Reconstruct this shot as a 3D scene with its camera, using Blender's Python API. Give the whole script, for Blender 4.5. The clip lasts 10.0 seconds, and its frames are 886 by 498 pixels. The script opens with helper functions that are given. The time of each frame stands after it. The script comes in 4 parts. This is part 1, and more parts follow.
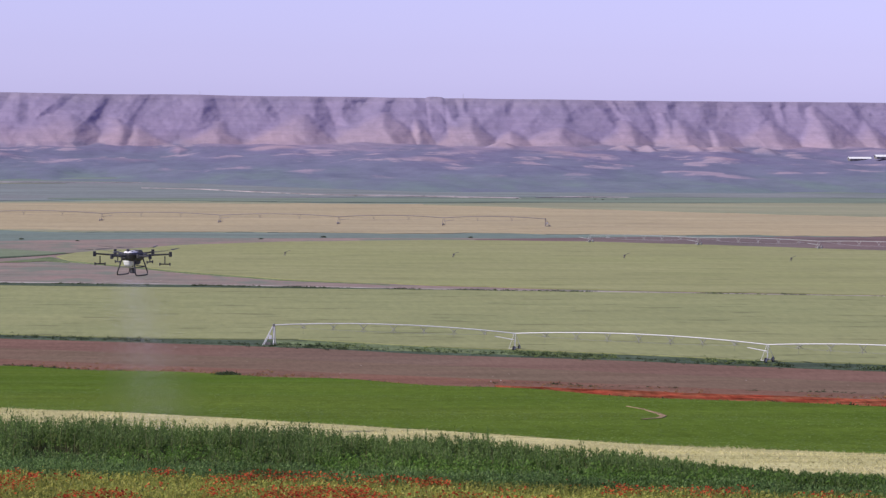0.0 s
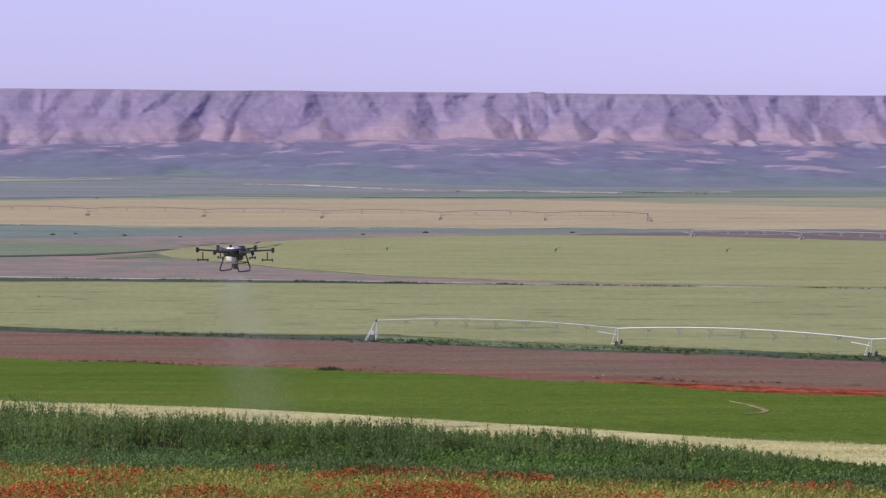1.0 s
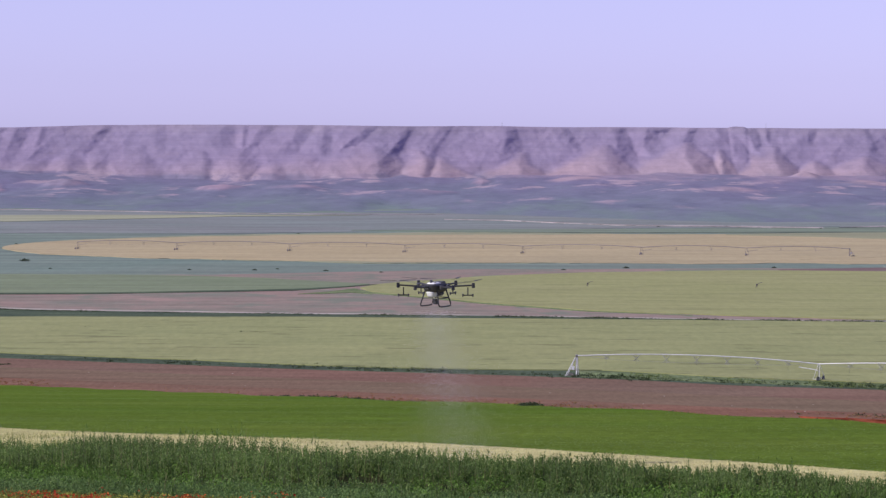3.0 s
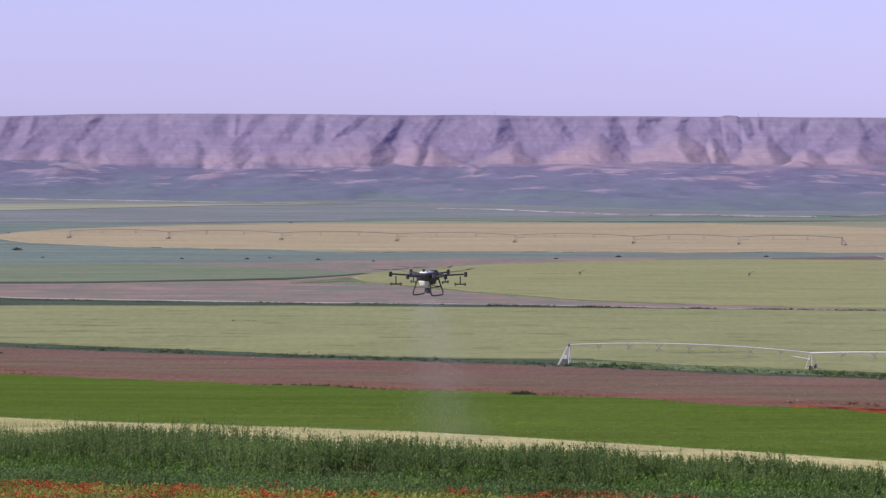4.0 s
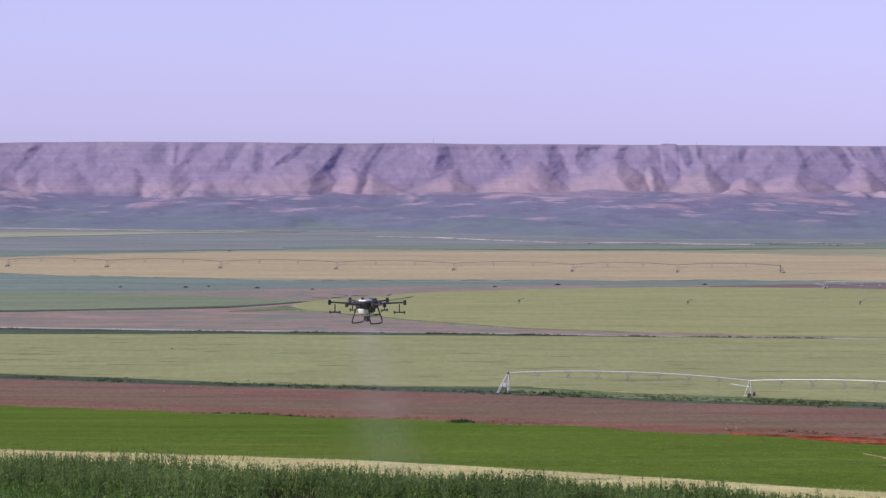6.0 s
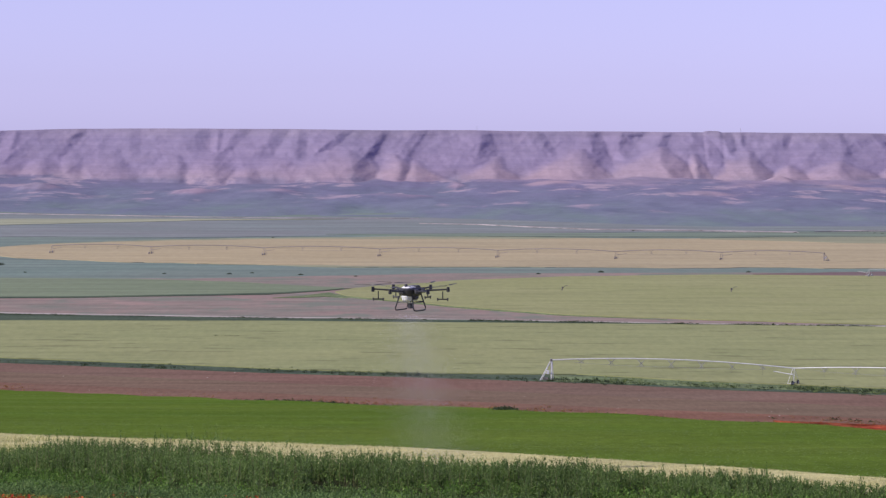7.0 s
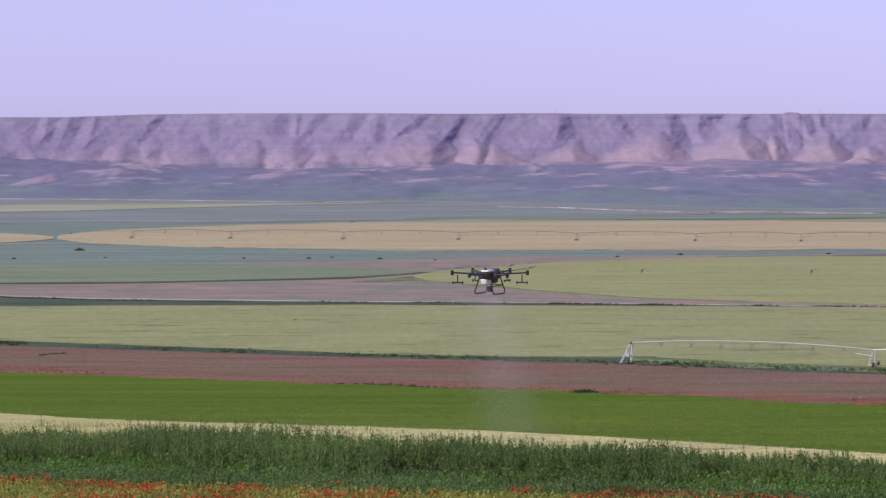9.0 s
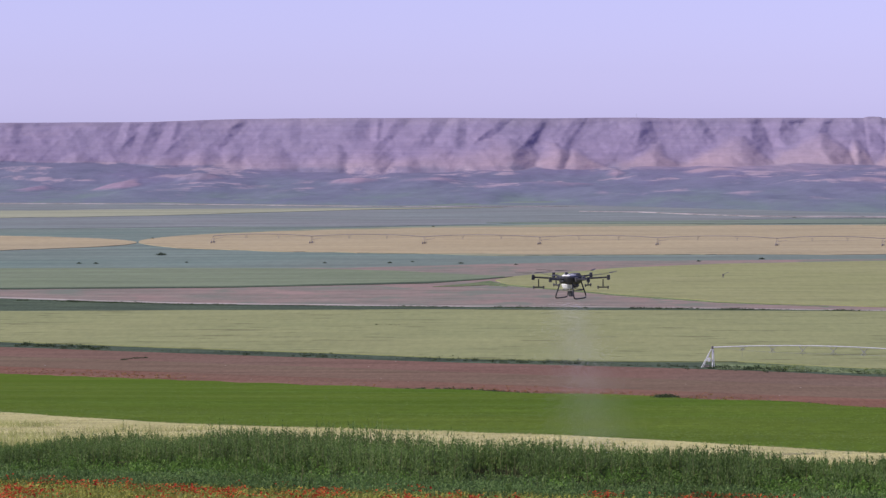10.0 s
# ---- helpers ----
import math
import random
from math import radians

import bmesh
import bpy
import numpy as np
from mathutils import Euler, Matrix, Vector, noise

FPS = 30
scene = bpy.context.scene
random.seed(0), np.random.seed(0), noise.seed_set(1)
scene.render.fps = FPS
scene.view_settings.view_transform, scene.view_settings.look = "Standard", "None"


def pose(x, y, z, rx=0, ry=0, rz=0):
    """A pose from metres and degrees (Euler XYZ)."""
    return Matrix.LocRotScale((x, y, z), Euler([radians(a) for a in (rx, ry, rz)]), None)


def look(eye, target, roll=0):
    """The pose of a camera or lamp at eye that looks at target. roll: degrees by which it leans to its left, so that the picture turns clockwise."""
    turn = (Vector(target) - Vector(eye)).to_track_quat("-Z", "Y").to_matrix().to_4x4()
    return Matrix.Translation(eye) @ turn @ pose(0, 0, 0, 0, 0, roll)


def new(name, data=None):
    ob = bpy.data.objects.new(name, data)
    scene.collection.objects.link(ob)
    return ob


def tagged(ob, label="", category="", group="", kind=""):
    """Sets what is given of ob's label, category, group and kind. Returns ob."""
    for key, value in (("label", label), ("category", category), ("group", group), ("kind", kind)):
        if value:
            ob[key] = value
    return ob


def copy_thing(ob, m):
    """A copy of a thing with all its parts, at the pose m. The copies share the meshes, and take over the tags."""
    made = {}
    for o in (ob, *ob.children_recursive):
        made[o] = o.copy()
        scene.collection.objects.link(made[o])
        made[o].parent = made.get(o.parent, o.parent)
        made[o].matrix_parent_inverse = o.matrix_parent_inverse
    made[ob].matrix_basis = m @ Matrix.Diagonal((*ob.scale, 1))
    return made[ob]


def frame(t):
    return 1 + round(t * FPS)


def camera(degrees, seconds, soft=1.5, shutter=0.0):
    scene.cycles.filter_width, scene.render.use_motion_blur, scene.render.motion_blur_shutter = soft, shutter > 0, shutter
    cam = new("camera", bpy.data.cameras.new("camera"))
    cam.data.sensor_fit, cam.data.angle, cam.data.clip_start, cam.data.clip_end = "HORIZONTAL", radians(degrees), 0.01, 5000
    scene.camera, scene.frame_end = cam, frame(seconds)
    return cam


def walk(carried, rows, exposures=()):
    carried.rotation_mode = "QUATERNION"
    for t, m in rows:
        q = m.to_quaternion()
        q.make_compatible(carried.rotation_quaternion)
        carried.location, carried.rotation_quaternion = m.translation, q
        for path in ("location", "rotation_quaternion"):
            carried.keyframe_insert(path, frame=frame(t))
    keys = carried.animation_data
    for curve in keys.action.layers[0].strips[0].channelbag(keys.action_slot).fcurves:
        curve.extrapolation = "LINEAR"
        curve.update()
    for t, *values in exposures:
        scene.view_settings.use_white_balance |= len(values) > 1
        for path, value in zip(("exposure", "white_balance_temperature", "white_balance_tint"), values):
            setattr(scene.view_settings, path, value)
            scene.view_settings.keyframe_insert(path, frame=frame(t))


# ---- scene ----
# ---- camera ----
EYE = Vector((0.0, 0.0, 52.0))
cam = camera(14.884, 10.0, soft=1.35)

# seconds, degrees to the right of +Y, degrees of tilt, degrees of lean
TURNS = [
    (0.0, 4.5992, -2.5843, 0.4868), (0.5, 3.8806, -2.6673, 0.37), (1.0, 2.8745, -2.6758, 0.2484),
    (1.5, 1.9038, -2.4773, 0.1556), (2.0, 1.0087, -2.2001, 0.0969), (2.5, 0.1796, -2.1388, 0.0253),
    (3.0, -0.5143, -2.0904, 0.0893), (3.2, -0.7402, -2.0748, 0.06), (4.3, -0.153, -2.322, 0.1),
    (4.5, 0.0, -2.3205, 0.1), (5.0, 0.4681, -2.1868, 0.085), (5.2, 0.697, -2.101, 0.08),
    (6.3, 0.56, -1.765, 0.078), (6.5, 0.377, -1.7715, 0.0779), (7.0, -0.0894, -2.0205, 0.1443),
    (7.5, -0.5451, -2.2796, 0.0684), (8.0, -0.8195, -2.4587, -0.01), (8.5, -1.0775, -2.4679, -0.1413),
    (9.0, -1.4269, -2.2995, -0.2126), (9.5, -1.9505, -2.2505, -0.2224), (10.0, -2.7945, -2.2162, -0.2818),
]


def aim(yaw, tilt, lean):
    y, p = radians(yaw), radians(tilt)
    way = Vector((math.sin(y) * math.cos(p), math.cos(y) * math.cos(p), math.sin(p)))
    return look(EYE, EYE + way * 100.0, lean)


walk(cam, [(t, aim(a, b, c)) for t, a, b, c in TURNS], exposures=[(0.0, 0.45), (10.0, 0.45)])

# ---- world and sun ----
SUN_AZ, SUN_EL = -104.0, 37.0
world = bpy.data.worlds.new("sky")
scene.world = world
world.use_nodes = True
wn = world.node_tree
wn.nodes.clear()
sky = wn.nodes.new("ShaderNodeTexSky")
sky.sky_type = "NISHITA"
sky.sun_disc = False
sky.sun_elevation = radians(SUN_EL)
sky.sun_rotation = radians(SUN_AZ)
sky.altitude = 0.0
sky.dust_density = 0.25
sky.ozone_density = 3.0
hsv = wn.nodes.new("ShaderNodeHueSaturation")
hsv.inputs["Saturation"].default_value = 0.35
tint = wn.nodes.new("ShaderNodeMix")
tint.data_type, tint.blend_type = "RGBA", "MULTIPLY"
tint.inputs[0].default_value = 1.0
tint.inputs[7].default_value = (1.0, 0.955, 1.69, 1)
back = wn.nodes.new("ShaderNodeBackground")
back.inputs[1].default_value = 0.0735
wout = wn.nodes.new("ShaderNodeOutputWorld")
wn.links.new(sky.outputs[0], hsv.inputs["Color"])
wn.links.new(hsv.outputs[0], tint.inputs[6])
wn.links.new(tint.outputs[2], back.inputs[0])
wn.links.new(back.outputs[0], wout.inputs[0])

lamp = bpy.data.lights.new("sun", "SUN")
lamp.energy, lamp.angle, lamp.color = 3.5, radians(0.53), (1.0, 0.93, 0.82)
sun = new("sun", lamp)
sa, se = radians(SUN_AZ), radians(SUN_EL)
sun_way = Vector((math.sin(sa) * math.cos(se), math.cos(sa) * math.cos(se), math.sin(se)))
sun.matrix_world = look(sun_way * 200.0, (0, 0, 0))

# ---- materials ----


def nodes_of(name):
    m = bpy.data.materials.new(name)
    m.use_nodes = True
    nt = m.node_tree
    return m, nt, nt.nodes["Principled BSDF"]


def ramp(nt, fac, stops):
    r = nt.nodes.new("ShaderNodeValToRGB")
    while len(r.color_ramp.elements) < len(stops):
        r.color_ramp.elements.new(0.5)
    for e, (p, c) in zip(r.color_ramp.elements, stops):
        e.position, e.color = p, (*c, 1)
    nt.links.new(fac, r.inputs[0])
    return r.outputs[0]


def noise_at(nt, scale, stretch=(1, 1, 1), detail=4.0, rough=0.6, turn=0.0):
    co = nt.nodes.new("ShaderNodeTexCoord")
    mp = nt.nodes.new("ShaderNodeMapping")
    mp.inputs["Scale"].default_value = stretch
    mp.inputs["Rotation"].default_value = (0, 0, turn)
    n = nt.nodes.new("ShaderNodeTexNoise")
    n.inputs["Scale"].default_value = scale
    n.inputs["Detail"].default_value = detail
    n.inputs["Roughness"].default_value = rough
    nt.links.new(co.outputs["Object"], mp.inputs[0])
    nt.links.new(mp.outputs[0], n.inputs[0])
    return n.outputs["Fac"]


def mixed(nt, fac, a, b, blend="MIX"):
    m = nt.nodes.new("ShaderNodeMix")
    m.data_type, m.blend_type = "RGBA", blend
    for k, v in ((0, fac), (6, a), (7, b)):
        if isinstance(v, (int, float)):
            m.inputs[k].default_value = v
        elif isinstance(v, tuple):
            m.inputs[k].default_value = (*v, 1)
        else:
            nt.links.new(v, m.inputs[k])
    return m.outputs[2]


def field_mat(name, base, alt, patch, streak, grain, bump=0.3, patch_size=0.01, streak_size=(0.02, 0.16), turn=0.0, grain_size=1.2, dash=0.0, dash_size=(0.05, 0.3), gloss=0.1, grain_long=0.22, weeds=None):
    """Ground cover: two soil or crop colours in broad patches, long streaks along the rows, fine grain and relief."""
    m, nt, p = nodes_of(name)
    big = noise_at(nt, patch_size, detail=5.0)
    col = ramp(nt, big, [(0.34, base), (0.66, alt)])
    rows = noise_at(nt, 1.0, (streak_size[0], streak_size[1], 1), 6.0, 0.62, turn)
    dark = ramp(nt, rows, [(0.36, (1 - streak,) * 3), (0.6, (1.0, 1.0, 1.0))])
    col = mixed(nt, 1.0, col, dark, "MULTIPLY")
    wide = noise_at(nt, patch_size * 5, (0.35, 1.6, 1), 4.0, 0.6, turn)
    col = mixed(nt, 1.0, col, ramp(nt, wide, [(0.3, (1 - patch,) * 3), (0.7, (1 + patch * 0.6,) * 3)]), "MULTIPLY")
    fine = noise_at(nt, grain_size, (1, grain_long, 1), 6.0, 0.75)
    col = mixed(nt, 1.0, col, ramp(nt, fine, [(0.3, (1 - grain,) * 3), (0.7, (1 + grain,) * 3)]), "MULTIPLY")
    if dash:
        marks = noise_at(nt, 1.0, (*dash_size, 1), 3.0, 0.5, turn)
        col = mixed(nt, 1.0, col, ramp(nt, marks, [(0.62, (1.0,) * 3), (0.66, (1 - dash,) * 3)]), "MULTIPLY")
    if weeds:
        green, sx, sy, lo = weeds
        tufts = noise_at(nt, 1.0, (sx, sy, 1), 5.0, 0.65, turn)
        col = mixed(nt, ramp(nt, tufts, [(lo, (0, 0, 0)), (lo + 0.10, (0.85, 0.85, 0.85))]), col, green)
    nt.links.new(col, p.inputs["Base Color"])
    p.inputs["Roughness"].default_value = 0.95
    p.inputs["Specular IOR Level"].default_value = gloss
    b = nt.nodes.new("ShaderNodeBump")
    b.inputs["Strength"].default_value = bump
    b.inputs["Distance"].default_value = 0.3
    nt.links.new(fine, b.inputs["Height"])
    nt.links.new(b.outputs[0], p.inputs["Normal"])
    return m


def leaf_mat(name, a, b, c=None, through_light=0.25):
    """Leaves and blades: colour varies from piece to piece, some light passes through."""
    m, nt, p = nodes_of(name)
    g = nt.nodes.new("ShaderNodeNewGeometry")
    stops = [(0.0, a), (0.55, b), (1.0, c or b)]
    col = ramp(nt, g.outputs["Random Per Island"], stops)
    patch = noise_at(nt, 0.35, detail=3.0)
    col = mixed(nt, 1.0, col, ramp(nt, patch, [(0.3, (0.62, 0.64, 0.62)), (0.7, (1.3, 1.28, 1.2))]), "MULTIPLY")
    nt.links.new(col, p.inputs["Base Color"])
    p.inputs["Roughness"].default_value = 0.6
    p.inputs["Specular IOR Level"].default_value = 0.03
    t = nt.nodes.new("ShaderNodeBsdfTranslucent")
    nt.links.new(col, t.inputs[0])
    mx = nt.nodes.new("ShaderNodeMixShader")
    mx.inputs[0].default_value = through_light
    nt.links.new(p.outputs[0], mx.inputs[1])
    nt.links.new(t.outputs[0], mx.inputs[2])
    nt.links.new(mx.outputs[0], nt.nodes["Material Output"].inputs[0])
    return m


def plain_mat(name, col, rough=0.5, metal=0.0, wear=0.15, size=8.0, spec=0.5):
    m, nt, p = nodes_of(name)
    n = noise_at(nt, size, detail=5.0)
    lo, hi = tuple(c * (1 - wear) for c in col), tuple(min(1, c * (1 + wear)) for c in col)
    nt.links.new(ramp(nt, n, [(0.3, lo), (0.7, hi)]), p.inputs["Base Color"])
    r = ramp(nt, n, [(0.3, (rough * 0.85,) * 3), (0.7, (min(1, rough * 1.2),) * 3)])
    nt.links.new(r, p.inputs["Roughness"])
    p.inputs["Metallic"].default_value = metal
    p.inputs["Specular IOR Level"].default_value = spec
    return m


# plain green with extra blue in it, painting the haze of distance
M_PLAIN = field_mat("hazed_green_plain", (0.150, 0.206, 0.176), (0.172, 0.208, 0.180), 0.22, 0.14, 0.10, patch_size=0.006, streak_size=(0.006, 0.05), grain_size=0.25)
M_HILL = field_mat("hill_grass", (0.15, 0.185, 0.058), (0.24, 0.24, 0.09), 0.2, 0.2, 0.3, patch_size=0.08, streak_size=(0.2, 0.5), grain_size=3.0, gloss=0.0)
# bank ground darkened to paint the shade under the tall weeds
M_BANK = field_mat("shade_dark_bank", (0.045, 0.058, 0.026), (0.065, 0.075, 0.034), 0.2, 0.2, 0.3, patch_size=0.2, streak_size=(0.3, 0.8), grain_size=4.0, gloss=0.0)
M_GREEN = field_mat("young_green_crop", (0.080, 0.134, 0.021), (0.104, 0.148, 0.028), 0.17, 0.10, 0.24, patch_size=0.03, streak_size=(0.05, 0.14), turn=-0.24, grain_size=2.0, gloss=0.0)
M_BROWN = field_mat("bare_red_soil", (0.186, 0.112, 0.092), (0.168, 0.120, 0.096), 0.16, 0.10, 0.16, patch_size=0.012, streak_size=(0.010, 0.09), turn=0.45, grain_size=0.8, gloss=0.0)
M_YELLOW = field_mat("ripening_barley", (0.232, 0.250, 0.115), (0.258, 0.268, 0.125), 0.10, 0.09, 0.12, patch_size=0.012, streak_size=(0.018, 0.10), turn=0.08, grain_size=0.5, dash=0.30, dash_size=(0.06, 0.20))
M_MID = field_mat("pivot_circle_crop", (0.250, 0.262, 0.115), (0.268, 0.270, 0.130), 0.12, 0.08, 0.10, patch_size=0.01, streak_size=(0.01, 0.09), turn=0.05, grain_size=0.4, dash=0.16, dash_size=(0.04, 0.12))
M_SOIL = field_mat("pink_dry_soil", (0.290, 0.207, 0.182), (0.200, 0.188, 0.156), 0.22, 0.16, 0.10, patch_size=0.028, streak_size=(0.015, 0.1), turn=0.15, grain_size=0.4, weeds=((0.150, 0.172, 0.135), 0.055, 0.042, 0.52))
M_LEFTGREEN = field_mat("grey_green_crop", (0.165, 0.205, 0.125), (0.18, 0.215, 0.14), 0.14, 0.12, 0.08, patch_size=0.01, streak_size=(0.01, 0.06), grain_size=0.3)
M_TAN = field_mat("ripe_tan_wheat", (0.385, 0.318, 0.195), (0.355, 0.30, 0.19), 0.12, 0.10, 0.09, patch_size=0.006, streak_size=(0.006, 0.03), turn=0.06, grain_size=0.3, dash=0.15, dash_size=(0.02, 0.12))
M_TANGREEN = field_mat("half_ripe_wheat", (0.305, 0.292, 0.190), (0.235, 0.258, 0.172), 0.15, 0.2, 0.06, patch_size=0.006, streak_size=(0.005, 0.05), turn=-0.1, grain_size=0.3)
M_PALE = field_mat("pale_yellow_stubble", (0.32, 0.325, 0.225), (0.29, 0.305, 0.215), 0.1, 0.2, 0.06, patch_size=0.006, streak_size=(0.005, 0.04), grain_size=0.3)
# far pasture green, blued a little for haze
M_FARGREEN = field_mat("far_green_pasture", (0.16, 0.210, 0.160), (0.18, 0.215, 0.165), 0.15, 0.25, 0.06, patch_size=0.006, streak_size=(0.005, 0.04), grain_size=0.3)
M_VERGE = field_mat("dark_verge_grass", (0.062, 0.090, 0.058), (0.085, 0.115, 0.068), 0.25, 0.4, 0.25, patch_size=0.03, streak_size=(0.03, 0.2), grain_size=0.8)
# haze is put into this colour: paler and greyer than the nearer plain
M_HAZED = field_mat("hazy_dry_pasture", (0.182, 0.214, 0.208), (0.202, 0.212, 0.214), 0.2, 0.14, 0.08, patch_size=0.008, streak_size=(0.006, 0.03), grain_size=0.25)
M_REDFALLOW = field_mat("purplish_fallow_soil", (0.185, 0.118, 0.118), (0.165, 0.135, 0.130), 0.2, 0.25, 0.15, patch_size=0.012, streak_size=(0.010, 0.06), turn=0.4, grain_size=0.5)
M_FARROAD = field_mat("pink_dust_track", (0.44, 0.385, 0.385), (0.30, 0.29, 0.29), 0.3, 0.5, 0.15, patch_size=0.04, streak_size=(0.04, 0.1), grain_size=0.3)
M_WEEDY = field_mat("light_weedy_grass", (0.125, 0.175, 0.082), (0.18, 0.215, 0.105), 0.25, 0.35, 0.3, patch_size=0.05, streak_size=(0.05, 0.2), grain_size=0.8)
M_RED = field_mat("distant_poppies", (0.37, 0.072, 0.042), (0.24, 0.100, 0.055), 0.45, 0.6, 0.4, patch_size=0.13, streak_size=(0.14, 0.2), turn=0.45, grain_size=0.7, gloss=0.0)
M_FALLOW = field_mat("olive_fallow_soil", (0.168, 0.126, 0.092), (0.178, 0.120, 0.092), 0.14, 0.12, 0.14, patch_size=0.02, streak_size=(0.012, 0.14), turn=0.45, grain_size=0.9, gloss=0.0)
M_REDSOIL = field_mat("orange_red_soil", (0.200, 0.106, 0.080), (0.182, 0.114, 0.088), 0.2, 0.14, 0.18, patch_size=0.02, streak_size=(0.012, 0.12), turn=0.45, grain_size=0.8, gloss=0.0)
M_ROAD = field_mat("pale_dirt_road", (0.42, 0.37, 0.34), (0.36, 0.33, 0.30), 0.15, 0.25, 0.1, patch_size=0.03, streak_size=(0.03, 0.1), grain_size=0.6, weeds=((0.22, 0.20, 0.165), 0.05, 0.05, 0.52))
M_DRYBED = field_mat("dry_grass_bed", (0.43, 0.41, 0.19), (0.53, 0.49, 0.26), 0.2, 0.25, 0.25, patch_size=0.15, streak_size=(0.25, 1.2), turn=-0.6, grain_size=5.0, gloss=0.0)
M_TRACK = field_mat("track_soil", (0.36, 0.25, 0.17), (0.29, 0.20, 0.14), 0.2, 0.2, 0.25, patch_size=0.3, streak_size=(0.3, 0.8), grain_size=4.0, gloss=0.0)

M_WEED = leaf_mat("weed_leaf", (0.086, 0.150, 0.040), (0.138, 0.215, 0.066), (0.220, 0.295, 0.115), 0.47)
M_LOWWEED = leaf_mat("low_weed_leaf", (0.080, 0.145, 0.048), (0.115, 0.192, 0.064), (0.18, 0.25, 0.10))
M_LEAFY = leaf_mat("broad_green_leaf", (0.075, 0.150, 0.030), (0.110, 0.205, 0.042), (0.17, 0.27, 0.075), 0.4)
M_STEM = leaf_mat("weed_stem", (0.09, 0.11, 0.05), (0.13, 0.14, 0.07), (0.17, 0.16, 0.09), 0.1)
M_POPPY = leaf_mat("poppy_petal", (0.26, 0.034, 0.022), (0.44, 0.072, 0.036), (0.50, 0.150, 0.050), 0.3)
M_YFLOWER = leaf_mat("yellow_blossom", (0.32, 0.30, 0.06), (0.38, 0.35, 0.08), (0.27, 0.30, 0.07), 0.25)
M_MEADOW = leaf_mat("meadow_blade", (0.155, 0.195, 0.048), (0.25, 0.26, 0.066), (0.36, 0.33, 0.095))
M_FRESH = leaf_mat("fresh_grass_blade", (0.28, 0.31, 0.11), (0.38, 0.40, 0.16), (0.50, 0.50, 0.24), 0.35)
M_DRY = leaf_mat("dry_grass_blade", (0.47, 0.44, 0.21), (0.55, 0.505, 0.265), (0.64, 0.585, 0.36), 0.35)
M_CROP = leaf_mat("green_crop_leaf", (0.075, 0.126, 0.019), (0.094, 0.149, 0.023), (0.118, 0.174, 0.030), 0.0)
M_BUSH = leaf_mat("bush_leaf", (0.040, 0.060, 0.034), (0.060, 0.085, 0.045), (0.085, 0.11, 0.055))
M_RUSTY = leaf_mat("rusty_weed_leaf", (0.32, 0.085, 0.050), (0.26, 0.14, 0.07), (0.26, 0.25, 0.07))
M_FARBUSH = leaf_mat("grey_green_bush_leaf", (0.070, 0.095, 0.075), (0.095, 0.12, 0.09), (0.12, 0.145, 0.105))
M_VLEAF = leaf_mat("verge_leaf", (0.095, 0.140, 0.055), (0.15, 0.205, 0.075), (0.22, 0.25, 0.10))
M_GALV = plain_mat("galvanised_steel", (0.56, 0.56, 0.57), 0.5, 0.15, 0.15, 2.0)
M_TRUSS = plain_mat("dull_zinc_steel", (0.38, 0.38, 0.37), 0.6, 0.1, 0.2, 2.0)
# darker copy of the zinc, with shade below the pipe put into the colour
M_STRUT = plain_mat("shaded_zinc_struts", (0.26, 0.26, 0.25), 0.7, 0.1, 0.2, 2.0)
M_DULL = plain_mat("weathered_dark_steel", (0.16, 0.15, 0.14), 0.7, 0.1, 0.2, 2.0)
M_WHITE = plain_mat("white_enamel", (0.78, 0.78, 0.76), 0.5, 0.0, 0.1, 3.0)
M_TYRE = plain_mat("black_rubber", (0.035, 0.034, 0.033), 0.85, 0.0, 0.2, 5.0)


# ---- terrain ----
HILL_TOP, HILL_FALL = 49.654, 0.0715


def edge_y(x):
    """How far the green terrace reaches, at x across it."""
    return np.interp(x, EDGE_X, EDGE_Y)


def ground_z(x, y):
    x, y = np.asarray(x, float), np.asarray(y, float)
    z = HILL_TOP - HILL_FALL * y
    over = np.maximum(0.0, y - edge_y(x))
    z = z - 0.16 * over * np.minimum(1.0, over / 6.0 + 0.3)
    return np.maximum(z, 0.0) + 0.05 * np.sin(y * 0.21 + x * 0.13) * (z > 3) * np.minimum(1, np.maximum(0, y - 20) / 40)


EDGE_X = np.array([-160.0, -104.0, -39.0, -13.5, 4.8, 13.3, 17.7, 20.8, 23.4, 25.4, 32.0, 60.0])
EDGE_Y = np.array([690.0, 577.0, 350.0, 262.0, 202.0, 163.0, 135.0, 121.0, 110.0, 103.0, 85.0, 70.0])


def mesh_ob(name, verts, faces, mat, parent=None, smooth=False):
    me = bpy.data.meshes.new(name)
    me.from_pydata([tuple(v) for v in verts], [], [tuple(f) for f in faces])
    me.materials.append(mat)
    if smooth:
        me.polygons.foreach_set("use_smooth", [True] * len(me.polygons))
    me.update()
    ob = new(name, me)
    ob.parent = parent
    return ob


def grid_faces(nu, nv):
    i = np.arange(nu - 1)[:, None] * nv + np.arange(nv - 1)[None, :]
    return np.stack([i, i + nv, i + nv + 1, i + 1], -1).reshape(-1, 4)


def spaced(stretches):
    out = []
    for a, b, n in stretches:
        out.extend(np.linspace(a, b, n, endpoint=False))
    return np.array(out)


